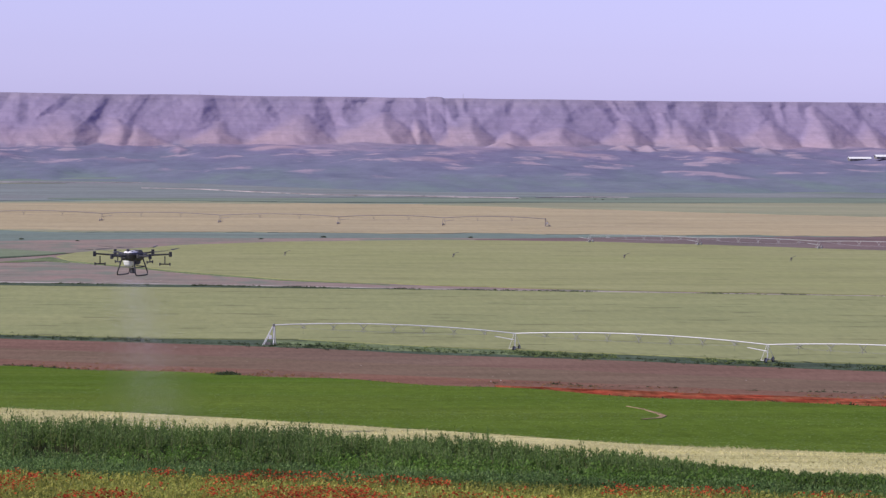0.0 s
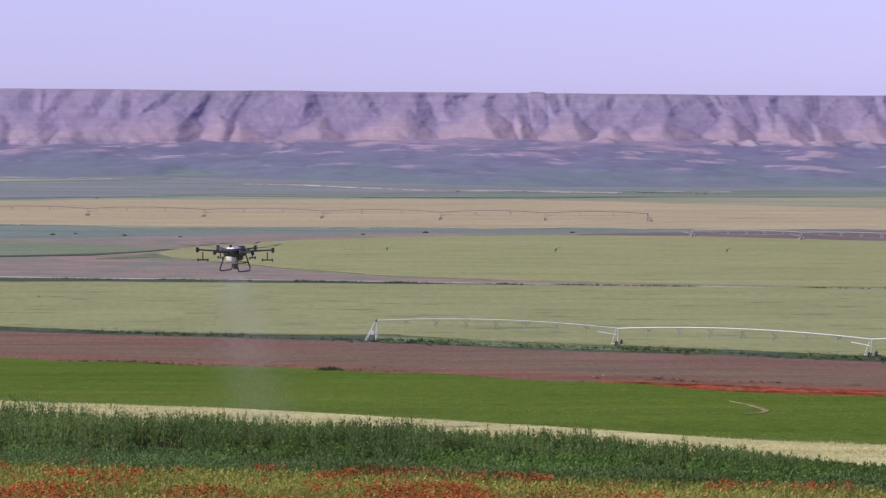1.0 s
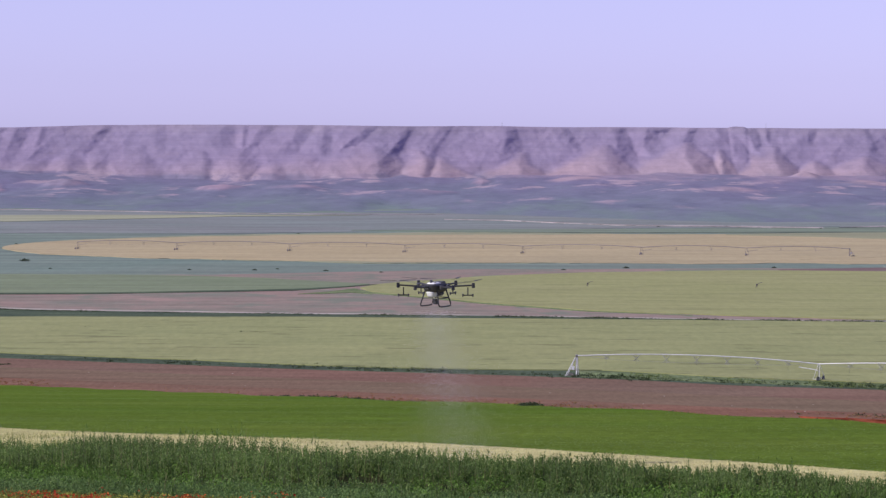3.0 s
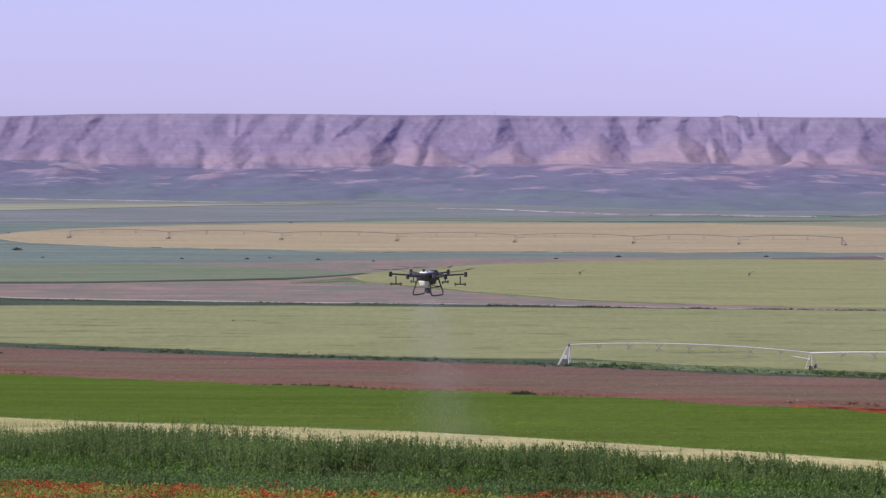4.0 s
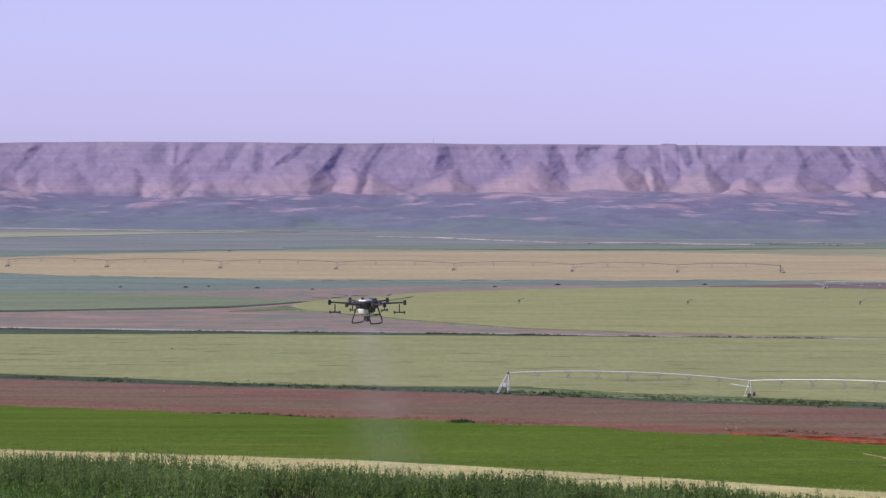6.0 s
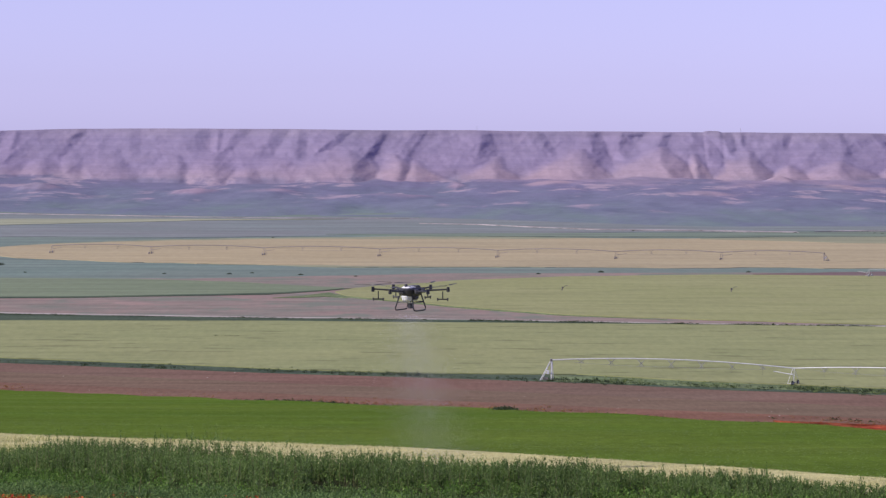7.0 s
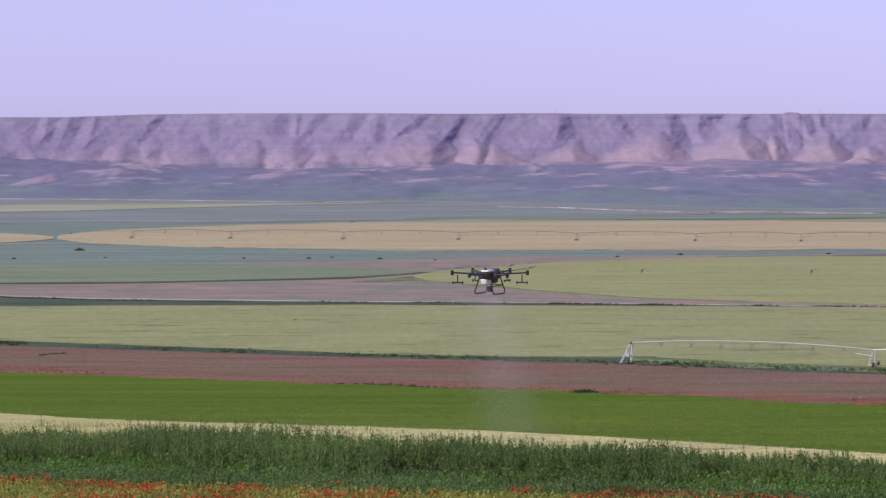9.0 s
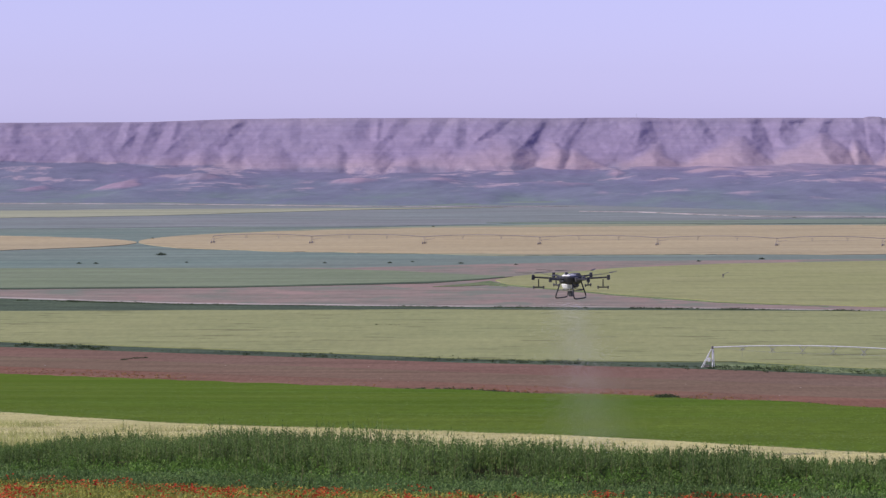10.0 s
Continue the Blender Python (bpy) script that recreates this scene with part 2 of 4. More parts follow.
def sheet(name, xs, ys, height, mat, label, smooth=True):
    gx, gy = np.meshgrid(xs, ys, indexing="ij")
    v = np.stack([gx, gy, height(gx, gy)], -1).reshape(-1, 3)
    ob = mesh_ob(name, v.tolist(), grid_faces(len(xs), len(ys)).tolist(), mat, smooth=smooth)
    return tagged(ob, label, "ground", kind="structure")


gxs = spaced([(-4800, -400, 14), (-400, -120, 15), (-120, 60, 61), (60, 400, 18), (400, 4801, 15)])
gys = spaced([(-3000, -60, 12), (-60, 40, 12), (40, 260, 74), (260, 700, 60), (700, 4801, 26)])


ground = sheet("ground", gxs, gys, lambda x, y: ground_z(x, np.maximum(y, -40.0)), M_PLAIN, "haze-blued grey-green plain below a grassy hillside")


def band(name, near, far, mat, label, lift, cols=120, rows=8, category="field"):
    """A field between two edges, each a list of (x, y) points, laid over the ground with a skirt down to it."""
    near, far = np.array(near, float), np.array(far, float)

    def along(p, n):
        d = np.r_[0, np.cumsum(np.linalg.norm(np.diff(p, axis=0), axis=1))]
        s = np.linspace(0, d[-1], n)
        return np.stack([np.interp(s, d, p[:, 0]), np.interp(s, d, p[:, 1])], -1)
    a, b = along(near, cols), along(far, cols)
    t = np.linspace(0, 1, rows)[None, :, None]
    xy = a[:, None] * (1 - t) + b[:, None] * t
    rng = np.random.default_rng(len(name) * 7 + 3)
    jig = np.convolve(rng.normal(0, 1, cols + 8), np.ones(5) / 5, "same")[4:cols + 4]
    reach = np.linalg.norm(b - a, axis=1)
    ragged = np.maximum(1.2, 0.018 * (a[:, 1] - 860))
    xy[:, 0, 1] += jig * np.minimum(0.05 * reach, ragged)
    xy[:, -1, 1] += jig[::-1] * np.minimum(0.05 * reach, ragged)
    z = ground_z(xy[..., 0], xy[..., 1]) + lift
    top = np.concatenate([xy, z[..., None]], -1)
    lowf, lowb = top[:, :1].copy(), top[:, -1:].copy()
    lowf[..., 2] -= lift + 0.1
    lowb[..., 2] -= lift + 0.1
    v = np.concatenate([lowf, top, lowb], 1)
    ob = mesh_ob(name, v.reshape(-1, 3).tolist(), grid_faces(cols, rows + 2).tolist(), mat)
    return tagged(ob, label, category, kind="structure")


def disc_edges(cx, cy, rx, ry, n=60, wob=0.0):
    """The near and the far edge of a round field."""
    a = np.linspace(math.pi, 0, n)
    w = 1 + wob * np.sin(a * 5 + cx)
    return (np.stack([cx + rx * np.cos(a) * w, cy - ry * np.sin(a) * w], -1), np.stack([cx + rx * np.cos(a) * w, cy + ry * np.sin(a) * w], -1))


# fields on the plain
band("brown_field", [(-420, 560), (500, 500)], [(-420, 911), (500, 469)], M_BROWN, "bare reddish-brown ploughed field", 0.04, rows=16)
band("fallow_strip", [(-420, 838), (-100, 696), (0, 648), (130, 585), (500, 420)], [(-420, 872), (-100, 724), (0, 677), (130, 612), (500, 440)], M_FALLOW, "olive-brown fallow strip in the ploughed field", 0.08)
band("red_soil_strip", [(-420, 720), (-100, 610), (0, 570), (130, 510), (500, 360)], [(-420, 842), (-100, 700), (0, 652), (130, 589), (500, 424)], M_REDSOIL, "orange-red bare soil along the terrace", 0.06, rows=10)
VERGE_NEAR = [(-420, 905), (-60, 731), (-36, 718.5), (-12, 711), (15, 700), (38, 688), (53, 678), (76, 669.5), (94, 661), (116, 647.5), (136, 638), (200, 608), (500, 462)]
VERGE_FAR = [(-420, 926), (-60, 744), (-36, 730), (-12, 722), (15, 717), (26, 719), (39, 709), (54, 697), (78, 686), (96, 677), (119, 661), (140, 654), (200, 625), (500, 500)]
band("verge_strip", VERGE_NEAR, [(x, y + 3) for x, y in VERGE_FAR], M_VERGE, "weedy dark green verge along the ploughed field", 0.08, category="verge")
band("weed_strip", [(22, 700), (38, 691), (60, 681), (85, 669)], [(22, 717), (38, 708), (56, 696), (85, 679)], M_WEEDY, "light green weedy strip below the irrigation pipe", 0.14, category="verge")
band("barley_field", VERGE_FAR, [(-420, 902), (-45, 914), (73, 901), (188, 879), (500, 820)], M_YELLOW, "yellow-green ripening barley field", 0.3, rows=14)
band("soil_field", [(-520, 1090), (-178, 984), (-121, 952), (-46, 934), (0, 928), (73, 908), (190, 883), (400, 840)], [(-520, 1150), (-213, 1170), (-90, 1175), (0, 1225), (110, 1236), (250, 1235), (400, 1230)], M_SOIL, "bare pinkish dry soil between the crops", 0.03, rows=14)
band("left_verge", [(-420, 900), (-45, 913), (0, 919)], [(-420, 1050), (-178, 980), (-121, 948), (-46, 930), (0, 924)], M_VERGE, "dark green grass wedge beside the dirt road", 0.06, category="verge")
band("road_verge", [(-60, 918), (0, 915), (73, 901), (190, 878), (400, 832)], [(-60, 932), (0, 924), (73, 905), (190, 881), (400, 836)], M_VERGE, "dark weedy bank beside the dirt road", 0.12, category="verge")
band("dirt_road", [(-520, 1080), (-178, 981), (-121, 949), (-46, 931), (0, 925), (73, 906), (190, 881), (400, 836)], [(-520, 1087), (-178, 986), (-121, 954), (-46, 936), (0, 929.5), (73, 910), (190, 884.5), (400, 840)], M_ROAD, "pale dusty dirt road across the plain", 0.10, rows=3, category="road")
band("grey_green_field", [(-520, 1020), (-188, 1037), (-118, 1044), (-57, 1069), (-34, 1105)], [(-520, 1195), (-213, 1180), (-110, 1172), (-70, 1150), (-34, 1109)], M_LEFTGREEN, "grey-green crop field ending in a point", 0.12, rows=10)
band("field_edge", [(-520, 1014), (-188, 1031), (-118, 1038), (-57, 1061), (-38, 1090)], [(-520, 1021), (-188, 1038), (-118, 1046), (-57, 1072), (-31, 1106)], M_VERGE, "dark grassy edge of the grey-green field", 0.16, rows=4, category="verge")
band("grass_patch", [(-54, 1040), (-45, 1043), (-38, 1050), (-31, 1040)], [(-54, 1042), (-45, 1056), (-38, 1076), (-31, 1054)], M_WEEDY, "dark grass patch at the crop circle's tip", 0.14, cols=60, category="grass")
band("circle_edge", [(-32, 1047), (-16.5, 1021), (4, 983), (32, 945.5), (60, 927)], [(-32, 1055), (-16.5, 1028), (4, 990), (32, 950), (60, 928.5)], M_WEEDY, "thin weedy edge of the crop circle", 0.13, cols=60, rows=3, category="verge")
band("red_field", [(110, 1205), (248, 1130), (420, 1050)], [(110, 1228), (165, 1252), (272, 1268), (420, 1290)], M_REDFALLOW, "dark reddish fallow field behind the crop circle", 0.05)
band("crop_circle", [(-36, 1079), (-32, 1055), (-16.5, 1028), (4, 990), (32, 951), (74, 923), (121, 903.5), (165, 892.5), (189, 887), (300, 862)],
     [(-36, 1081), (-31, 1105), (-18, 1128), (6, 1168), (40, 1195), (98, 1216), (150, 1208), (186, 1189), (224.5, 1162), (300, 1106)], M_MID, "round yellow-green pivot-irrigated crop field", 0.25, rows=14)
band("half_ripe_rim", *disc_edges(18, 1456, 214, 182), M_TANGREEN, "half-ripe rim round the tan wheat field", 0.14, rows=10)
band("wheat_circle", *disc_edges(5, 1445, 205, 163), M_TAN, "round tan ripe wheat field", 0.2, rows=14)
band("wheat_field", [(0, 1284), (100, 1278), (300, 1268), (700, 1230)], [(0, 1606), (130, 1625), (300, 1640), (700, 1660)], M_TAN, "tan wheat field beside the round one", 0.16, rows=10)
band("half_ripe_field", [(120, 1610), (230, 1530), (400, 1430), (700, 1330)], [(120, 1622), (230, 1668), (400, 1750), (700, 1800)], M_TANGREEN, "half-ripe wheat field with green streaks", 0.24, rows=10)
band("neighbour_circle", *disc_edges(-360, 1412, 162, 108), M_TAN, "round tan wheat field touching the next one", 0.2)
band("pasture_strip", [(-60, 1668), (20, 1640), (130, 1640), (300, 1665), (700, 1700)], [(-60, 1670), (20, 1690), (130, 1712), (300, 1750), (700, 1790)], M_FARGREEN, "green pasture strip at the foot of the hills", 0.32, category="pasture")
band("dusty_pasture", [(-700, 1560), (-300, 1600), (-100, 1640), (60, 1700), (200, 1750), (700, 1795)], [(-700, 2110), (-380, 2100), (-145, 1995), (-17, 1990), (143, 1830), (700, 1860)], M_HAZED, "grey-green dry pasture below the hills, paled by painted haze", 0.12, rows=10, category="pasture")
band("stubble_strip", [(-700, 1720), (-330, 1770), (-240, 1815), (-140, 1915), (-60, 1950)], [(-700, 1990), (-345, 1925), (-240, 1940), (-140, 1950), (-60, 1954)], M_PALE, "pale yellow stubble strip below the hills", 0.3)
band("far_track", [(-16, 1862), (18, 1841), (48, 1793), (79, 1753), (133, 1735), (177, 1713)], [(-16, 1866), (18, 1848), (48, 1803), (79, 1766), (133, 1750), (177, 1728)], M_FARROAD, "pale dirt track at the foot of the hills", 0.5, rows=3, category="road")
band("far_track", [(187, 1730), (212, 1738), (236, 1736)], [(187, 1734), (212, 1754), (236, 1748)], M_FARROAD, "pale dirt track at the foot of the hills", 0.5, rows=3, category="road")
band("far_track", [(-700, 2112), (-377, 2082), (-267, 2053), (-145, 1986), (-92, 1968), (-17, 1972)], [(-700, 2128), (-377, 2096), (-267, 2066), (-145, 1996), (-92, 1975), (-17, 1976)], M_FARROAD, "thin pale track under the hills", 0.4, rows=3, category="road")
band("poppy_strip", [(58, 590), (90, 560), (128, 540), (300, 450)], [(58, 603), (66, 599.5), (86, 590.5), (105, 583), (123, 576), (150, 565), (300, 500)], M_RED, "strip of red poppies edging the ploughed field", 0.3, category="poppies")

# crops and grass on the hillside
B_LINE = [(-60, 206), (-26.3, 143), (-15.1, 122), (-5.4, 106), (1.5, 93), (6.7, 82), (10.2, 72.5), (13.8, 64.5), (22, 48)]
A_LINE = [(-160, 690), (-104, 577), (-39, 350), (-13.5, 262), (4.8, 202), (13.3, 163), (17.7, 135), (20.8, 121), (23.4, 110), (25.4, 103), (32, 85)]
W_LINE = [(-60, 130), (-13.6, 76), (-8.8, 78), (-3.5, 71), (1.1, 67), (5, 62), (8.5, 55), (11.2, 50.3), (20, 42)]
P_LINE = [(-60, 95), (-11.5, 62.5), (-2.9, 56.5), (4.3, 51.5), (10.2, 46.6), (20, 40)]
band("green_field", B_LINE, A_LINE, M_GREEN, "low bright green crop field on the hillside", 0.06, cols=160, rows=60)
band("dry_grass_strip", W_LINE, B_LINE, M_DRYBED, "strip of pale dry feathery grass", 0.08, cols=100, rows=12, category="grass")
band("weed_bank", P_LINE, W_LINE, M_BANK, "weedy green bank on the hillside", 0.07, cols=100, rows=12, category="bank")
band("poppy_meadow", [(-60, -60), (20, -60)], P_LINE, M_HILL, "green meadow ground under red poppies", 0.05, cols=100, rows=20, category="meadow")

# ---- mesa ----
def mesa_material():
    m, nt, p = nodes_of("hazed_clay_hills")
    geo = nt.nodes.new("ShaderNodeNewGeometry")
    sep = nt.nodes.new("ShaderNodeSeparateXYZ")
    nt.links.new(geo.outputs["Position"], sep.inputs[0])
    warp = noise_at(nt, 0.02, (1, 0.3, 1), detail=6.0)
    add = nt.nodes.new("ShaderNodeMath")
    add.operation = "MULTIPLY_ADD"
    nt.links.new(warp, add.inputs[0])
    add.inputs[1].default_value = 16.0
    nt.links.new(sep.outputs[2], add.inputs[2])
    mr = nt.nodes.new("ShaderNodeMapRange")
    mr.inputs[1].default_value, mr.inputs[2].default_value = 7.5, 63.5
    wash = nt.nodes.new("ShaderNodeAttribute")
    wash.attribute_name = "slope_wash"
    sub = nt.nodes.new("ShaderNodeMath")
    sub.operation = "SUBTRACT"
    nt.links.new(add.outputs[0], sub.inputs[0])
    nt.links.new(wash.outputs["Fac"], sub.inputs[1])
    nt.links.new(sub.outputs[0], mr.inputs[0])
    # mauve and blue in these stops are distance haze put into the clay colour
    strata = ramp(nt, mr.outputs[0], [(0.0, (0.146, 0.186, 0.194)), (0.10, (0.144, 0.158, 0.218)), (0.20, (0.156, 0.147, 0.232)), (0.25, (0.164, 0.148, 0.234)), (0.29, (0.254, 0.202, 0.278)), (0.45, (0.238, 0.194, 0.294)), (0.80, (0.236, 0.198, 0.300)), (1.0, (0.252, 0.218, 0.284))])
    # foothill clay: paler of its own, and lightened further as if sunlit
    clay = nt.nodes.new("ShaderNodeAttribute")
    clay.attribute_name = "sunlit_pale_clay"
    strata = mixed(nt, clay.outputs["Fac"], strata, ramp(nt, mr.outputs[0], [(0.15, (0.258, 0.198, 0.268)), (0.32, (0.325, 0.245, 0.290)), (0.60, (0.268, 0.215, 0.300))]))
    blot = noise_at(nt, 0.022, (1, 0.14, 1), 6.0, 0.65)
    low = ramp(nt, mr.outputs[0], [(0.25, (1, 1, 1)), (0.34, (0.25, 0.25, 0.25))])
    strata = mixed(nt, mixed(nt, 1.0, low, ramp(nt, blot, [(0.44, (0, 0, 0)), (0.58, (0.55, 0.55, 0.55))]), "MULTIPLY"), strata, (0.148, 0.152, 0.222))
    patch = noise_at(nt, 0.032, (0.8, 0.5, 1.2), 6.0, 0.6)
    pale = ramp(nt, patch, [(0.56, (0, 0, 0)), (0.62, (0.8, 0.8, 0.8))])
    pale = mixed(nt, 1.0, pale, ramp(nt, mr.outputs[0], [(0.06, (0, 0, 0)), (0.12, (1, 1, 1)), (0.28, (1, 1, 1)), (0.34, (0.15, 0.15, 0.15))]), "MULTIPLY")
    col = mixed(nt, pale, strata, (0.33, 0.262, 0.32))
    fine = noise_at(nt, 0.16, (0.7, 0.5, 1), 7.0, 0.7)
    col = mixed(nt, 1.0, col, ramp(nt, fine, [(0.3, (0.90,) * 3), (0.7, (1.10,) * 3)]), "MULTIPLY")
    beds = noise_at(nt, 0.45, (0.03, 0.03, 1.0), 4.0, 0.6)
    col = mixed(nt, 1.0, col, ramp(nt, beds, [(0.35, (0.95, 0.95, 0.96)), (0.65, (1.05, 1.04, 1.03))]), "MULTIPLY")
    nt.links.new(col, p.inputs["Base Color"])
    p.inputs["Roughness"].default_value = 1.0
    p.inputs["Specular IOR Level"].default_value = 0.05
    b = nt.nodes.new("ShaderNodeBump")
    b.inputs["Strength"].default_value = 0.35
    b.inputs["Distance"].default_value = 1.2
    nt.links.new(fine, b.inputs["Height"])
    nt.links.new(b.outputs[0], p.inputs["Normal"])
    return m


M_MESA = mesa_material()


def value_noise(x, y, seed):
    """Smooth noise on arrays, about -1 to 1."""
    rng = np.random.default_rng(seed)
    table = rng.uniform(-1, 1, (256, 256))
    xi, yi = np.floor(x).astype(int), np.floor(y).astype(int)
    fx, fy = x - xi, y - yi
    fx, fy = fx * fx * fx * (fx * (fx * 6 - 15) + 10), fy * fy * fy * (fy * (fy * 6 - 15) + 10)
    g = lambda i, j: table[i % 256, j % 256]
    return (g(xi, yi) * (1 - fx) + g(xi + 1, yi) * fx) * (1 - fy) + (g(xi, yi + 1) * (1 - fx) + g(xi + 1, yi + 1) * fx) * fy


def fbm(x, y, seed, octaves=4):
    t, a = 0.0, 1.0
    for k in range(octaves):
        t = t + a * value_noise(x * 2 ** k + 17.3 * k, y * 2 ** k + 5.1 * k, seed + k)
        a *= 0.5
    return t


# gullies in the rim: metres across at the rim and at their foot, width of the shaded wall there, height of the foot
WEST_GULLIES = [(-498, -503, 16, 12, 33), (-448, -447, 6, 8, 34), (-372, -376, 21, 6, 35), (-358, -361, 10, 7, 33), (-338, -345, 11, 10, 30), (-326, -329, 5, 4, 37), (-276, -287, 7, 8, 33), (-234, -233, 9, 8, 34), (-182, -180, 11, 12, 35),
                (-171, -173, 6, 5, 36), (-150, -164, 13, 10, 34), (-121, -131, 13, 10, 31), (-108, -105, 7, 9, 30), (-71, -89, 8, 12, 34), (-43, -60, 6, 11, 24), (-15, -30, 10, 12, 27), (32, 39, 8, 17, 30)]
EAST_GULLIES = [(71, 83, 5, 8, 37), (117, 126, 10, 17, 30), (152, 141, 19, 13, 37), (172, 166, 7, 7, 38), (193, 211, 9, 15, 29), (216, 218, 10, 10, 36), (226, 225, 7, 6, 41), (262, 257, 8, 5, 40), (300, 306, 5, 7, 34), (332, 344, 11, 8, 29),
                (340, 342, 7, 4, 42), (364, 367, 10, 6, 31), (388, 386, 8, 6, 40), (420, 413, 13, 18, 27), (463, 464, 17, 9, 38), (475, 472, 8, 5, 39), (496, 490, 13, 6, 40), (529, 533, 7, 8, 38), (570, 566, 12, 9, 35)]
# foothills: metres across, height of the peak, reach to the left and to the right
WEST_HILLS = [(-470, 30, 30, 20), (-402, 27.7, 11, 15), (-333, 24.5, 15, 13), (-306, 29.4, 19, 23), (-285, 36.4, 20, 20), (-253, 36.7, 31, 21), (-205, 31.9, 17, 10), (-177, 34.6, 22, 20), (-148, 24.1, 13, 17),
              (-121, 29.8, 21, 13), (-75, 36.1, 55, 17), (-40, 32.6, 23, 15), (-26, 28.6, 19, 25), (35, 31.6, 38, 22), (92, 27.8, 36, 31), (100, 37.5, 44, 21)]
EAST_HILLS = [(161, 38.8, 39, 33), (184, 34.4, 8, 13), (227, 35.6, 28, 20), (255, 25.3, 15, 19), (293, 29.8, 23, 24), (346, 34.8, 33, 15), (375, 39.7, 13, 12), (385, 34.7, 26, 28), (410, 28.6, 8, 22),
              (457, 34.9, 28, 20), (494, 46.0, 22, 34), (508, 25.1, 10, 15), (531, 36.3, 17, 15), (575, 33, 30, 24)]
# low knolls on the apron: metres across, metres away, height, reach to the left and to the right
KNOLLS = [(240, 2430, 3.0, 14, 11), (325, 2420, 4.0, 10, 9), (343, 2425, 3.6, 10, 8), (374, 2420, 5.0, 23, 13), (397, 2410, 5.0, 20, 15), (426, 2405, 4.0, 12, 12), (274, 2330, 2.6, 40, 46), (5, 2440, 2.2, 12, 9),
          (69, 2430, 2.2, 24, 38), (-336, 2330, 3.6, 26, 18), (-285, 2380, 3.6, 22, 18), (-175, 2350, 3.0, 26, 24), (-395, 2300, 2.4, 24, 20), (367, 2250, 2.0, 18, 21), (165, 2190, 1.8, 26, 38), (-120, 2330, 2.0, 34, 28), (-30, 2290, 1.8, 40, 30)]
CREST_Y, FACE_SLOPE = 2590.0, 1.7


def rim_z(x, y):
    """The plateau: nearly level, with a small butte on its edge."""
    top = 51.2 + 0.3 * fbm(x / 60.0, y / 60.0, 41, 3) + 1.0 * np.exp(-((x + 200) / 110.0) ** 2) - 1.6 * np.clip((-x - 300) / 60, 0, 1) - 1.2 * np.clip((x - 100) / 250, 0, 1)
    top = top - np.minimum(0.004 * np.maximum(0, y - 2600), 6) - 0.5 * np.clip((x - 20) / 60, 0, 1)
    return top + 1.15 * np.clip(1.35 - ((x - 201) / 5.5) ** 2 - ((y - CREST_Y - 4) / 16.0) ** 4, 0, 1) ** 0.4


def knoll_z(x, y):
    """Height of the low pale knolls over the apron."""
    rough = fbm(x / 16.0, y / 40.0, 63, 3)
    z = 0.0 * x
    for kx, ky, kh, wl, wr in KNOLLS:
        dx = x - kx + 2.0 * rough
        side = np.where(dx < 0, -dx / wl, dx / wr)
        away = np.where(y < ky, (ky - y) / 42.0, (y - ky) / 90.0)
        z = z + kh * np.maximum(0, 1 - np.sqrt(side ** 2 + 0.02) - away) * (1 + 0.15 * rough)
    return z


def wash_z(x, y):
    """Height of the dark wash slope that climbs the western face."""
    t = np.clip((y - 2340.0) / 150.0, 0, 1)
    return np.interp(x, [-900, -470, -390, -310, -220], [12.0, 12.0, 9.0, 4.0, 0.0]) * t * t * (3 - 2 * t)


def apron_z(x, y):
    """The long gentle slope below the face, with low knolls and dry rills."""
    x, y = np.asarray(x, float), np.asarray(y, float)
    far = 28.0 * np.logaddexp(0.0, (y + 22.0 - np.interp(x, [-900, -380, -267, -145, -94, -17, 143, 390], [2170, 2112, 2084, 2016, 1995, 1990, 1815, 1845])) / 28.0)
    near = np.clip(far / 160.0, 0, 1)
    near = near * near * (3 - 2 * near)
    z = 0.0265 * np.minimum(far, 620) + near * (2.0 * fbm(x / 75.0, y / 170.0, 11, 4) + 0.9 * fbm(x / 45.0, y / 60.0, 12, 4) - 1.0 * np.abs(fbm((x + 0.06 * y) / 95.0, y / 75.0, 15, 3)))
    z = z + knoll_z(x, y) + wash_z(x, y)
    return z - 1.1


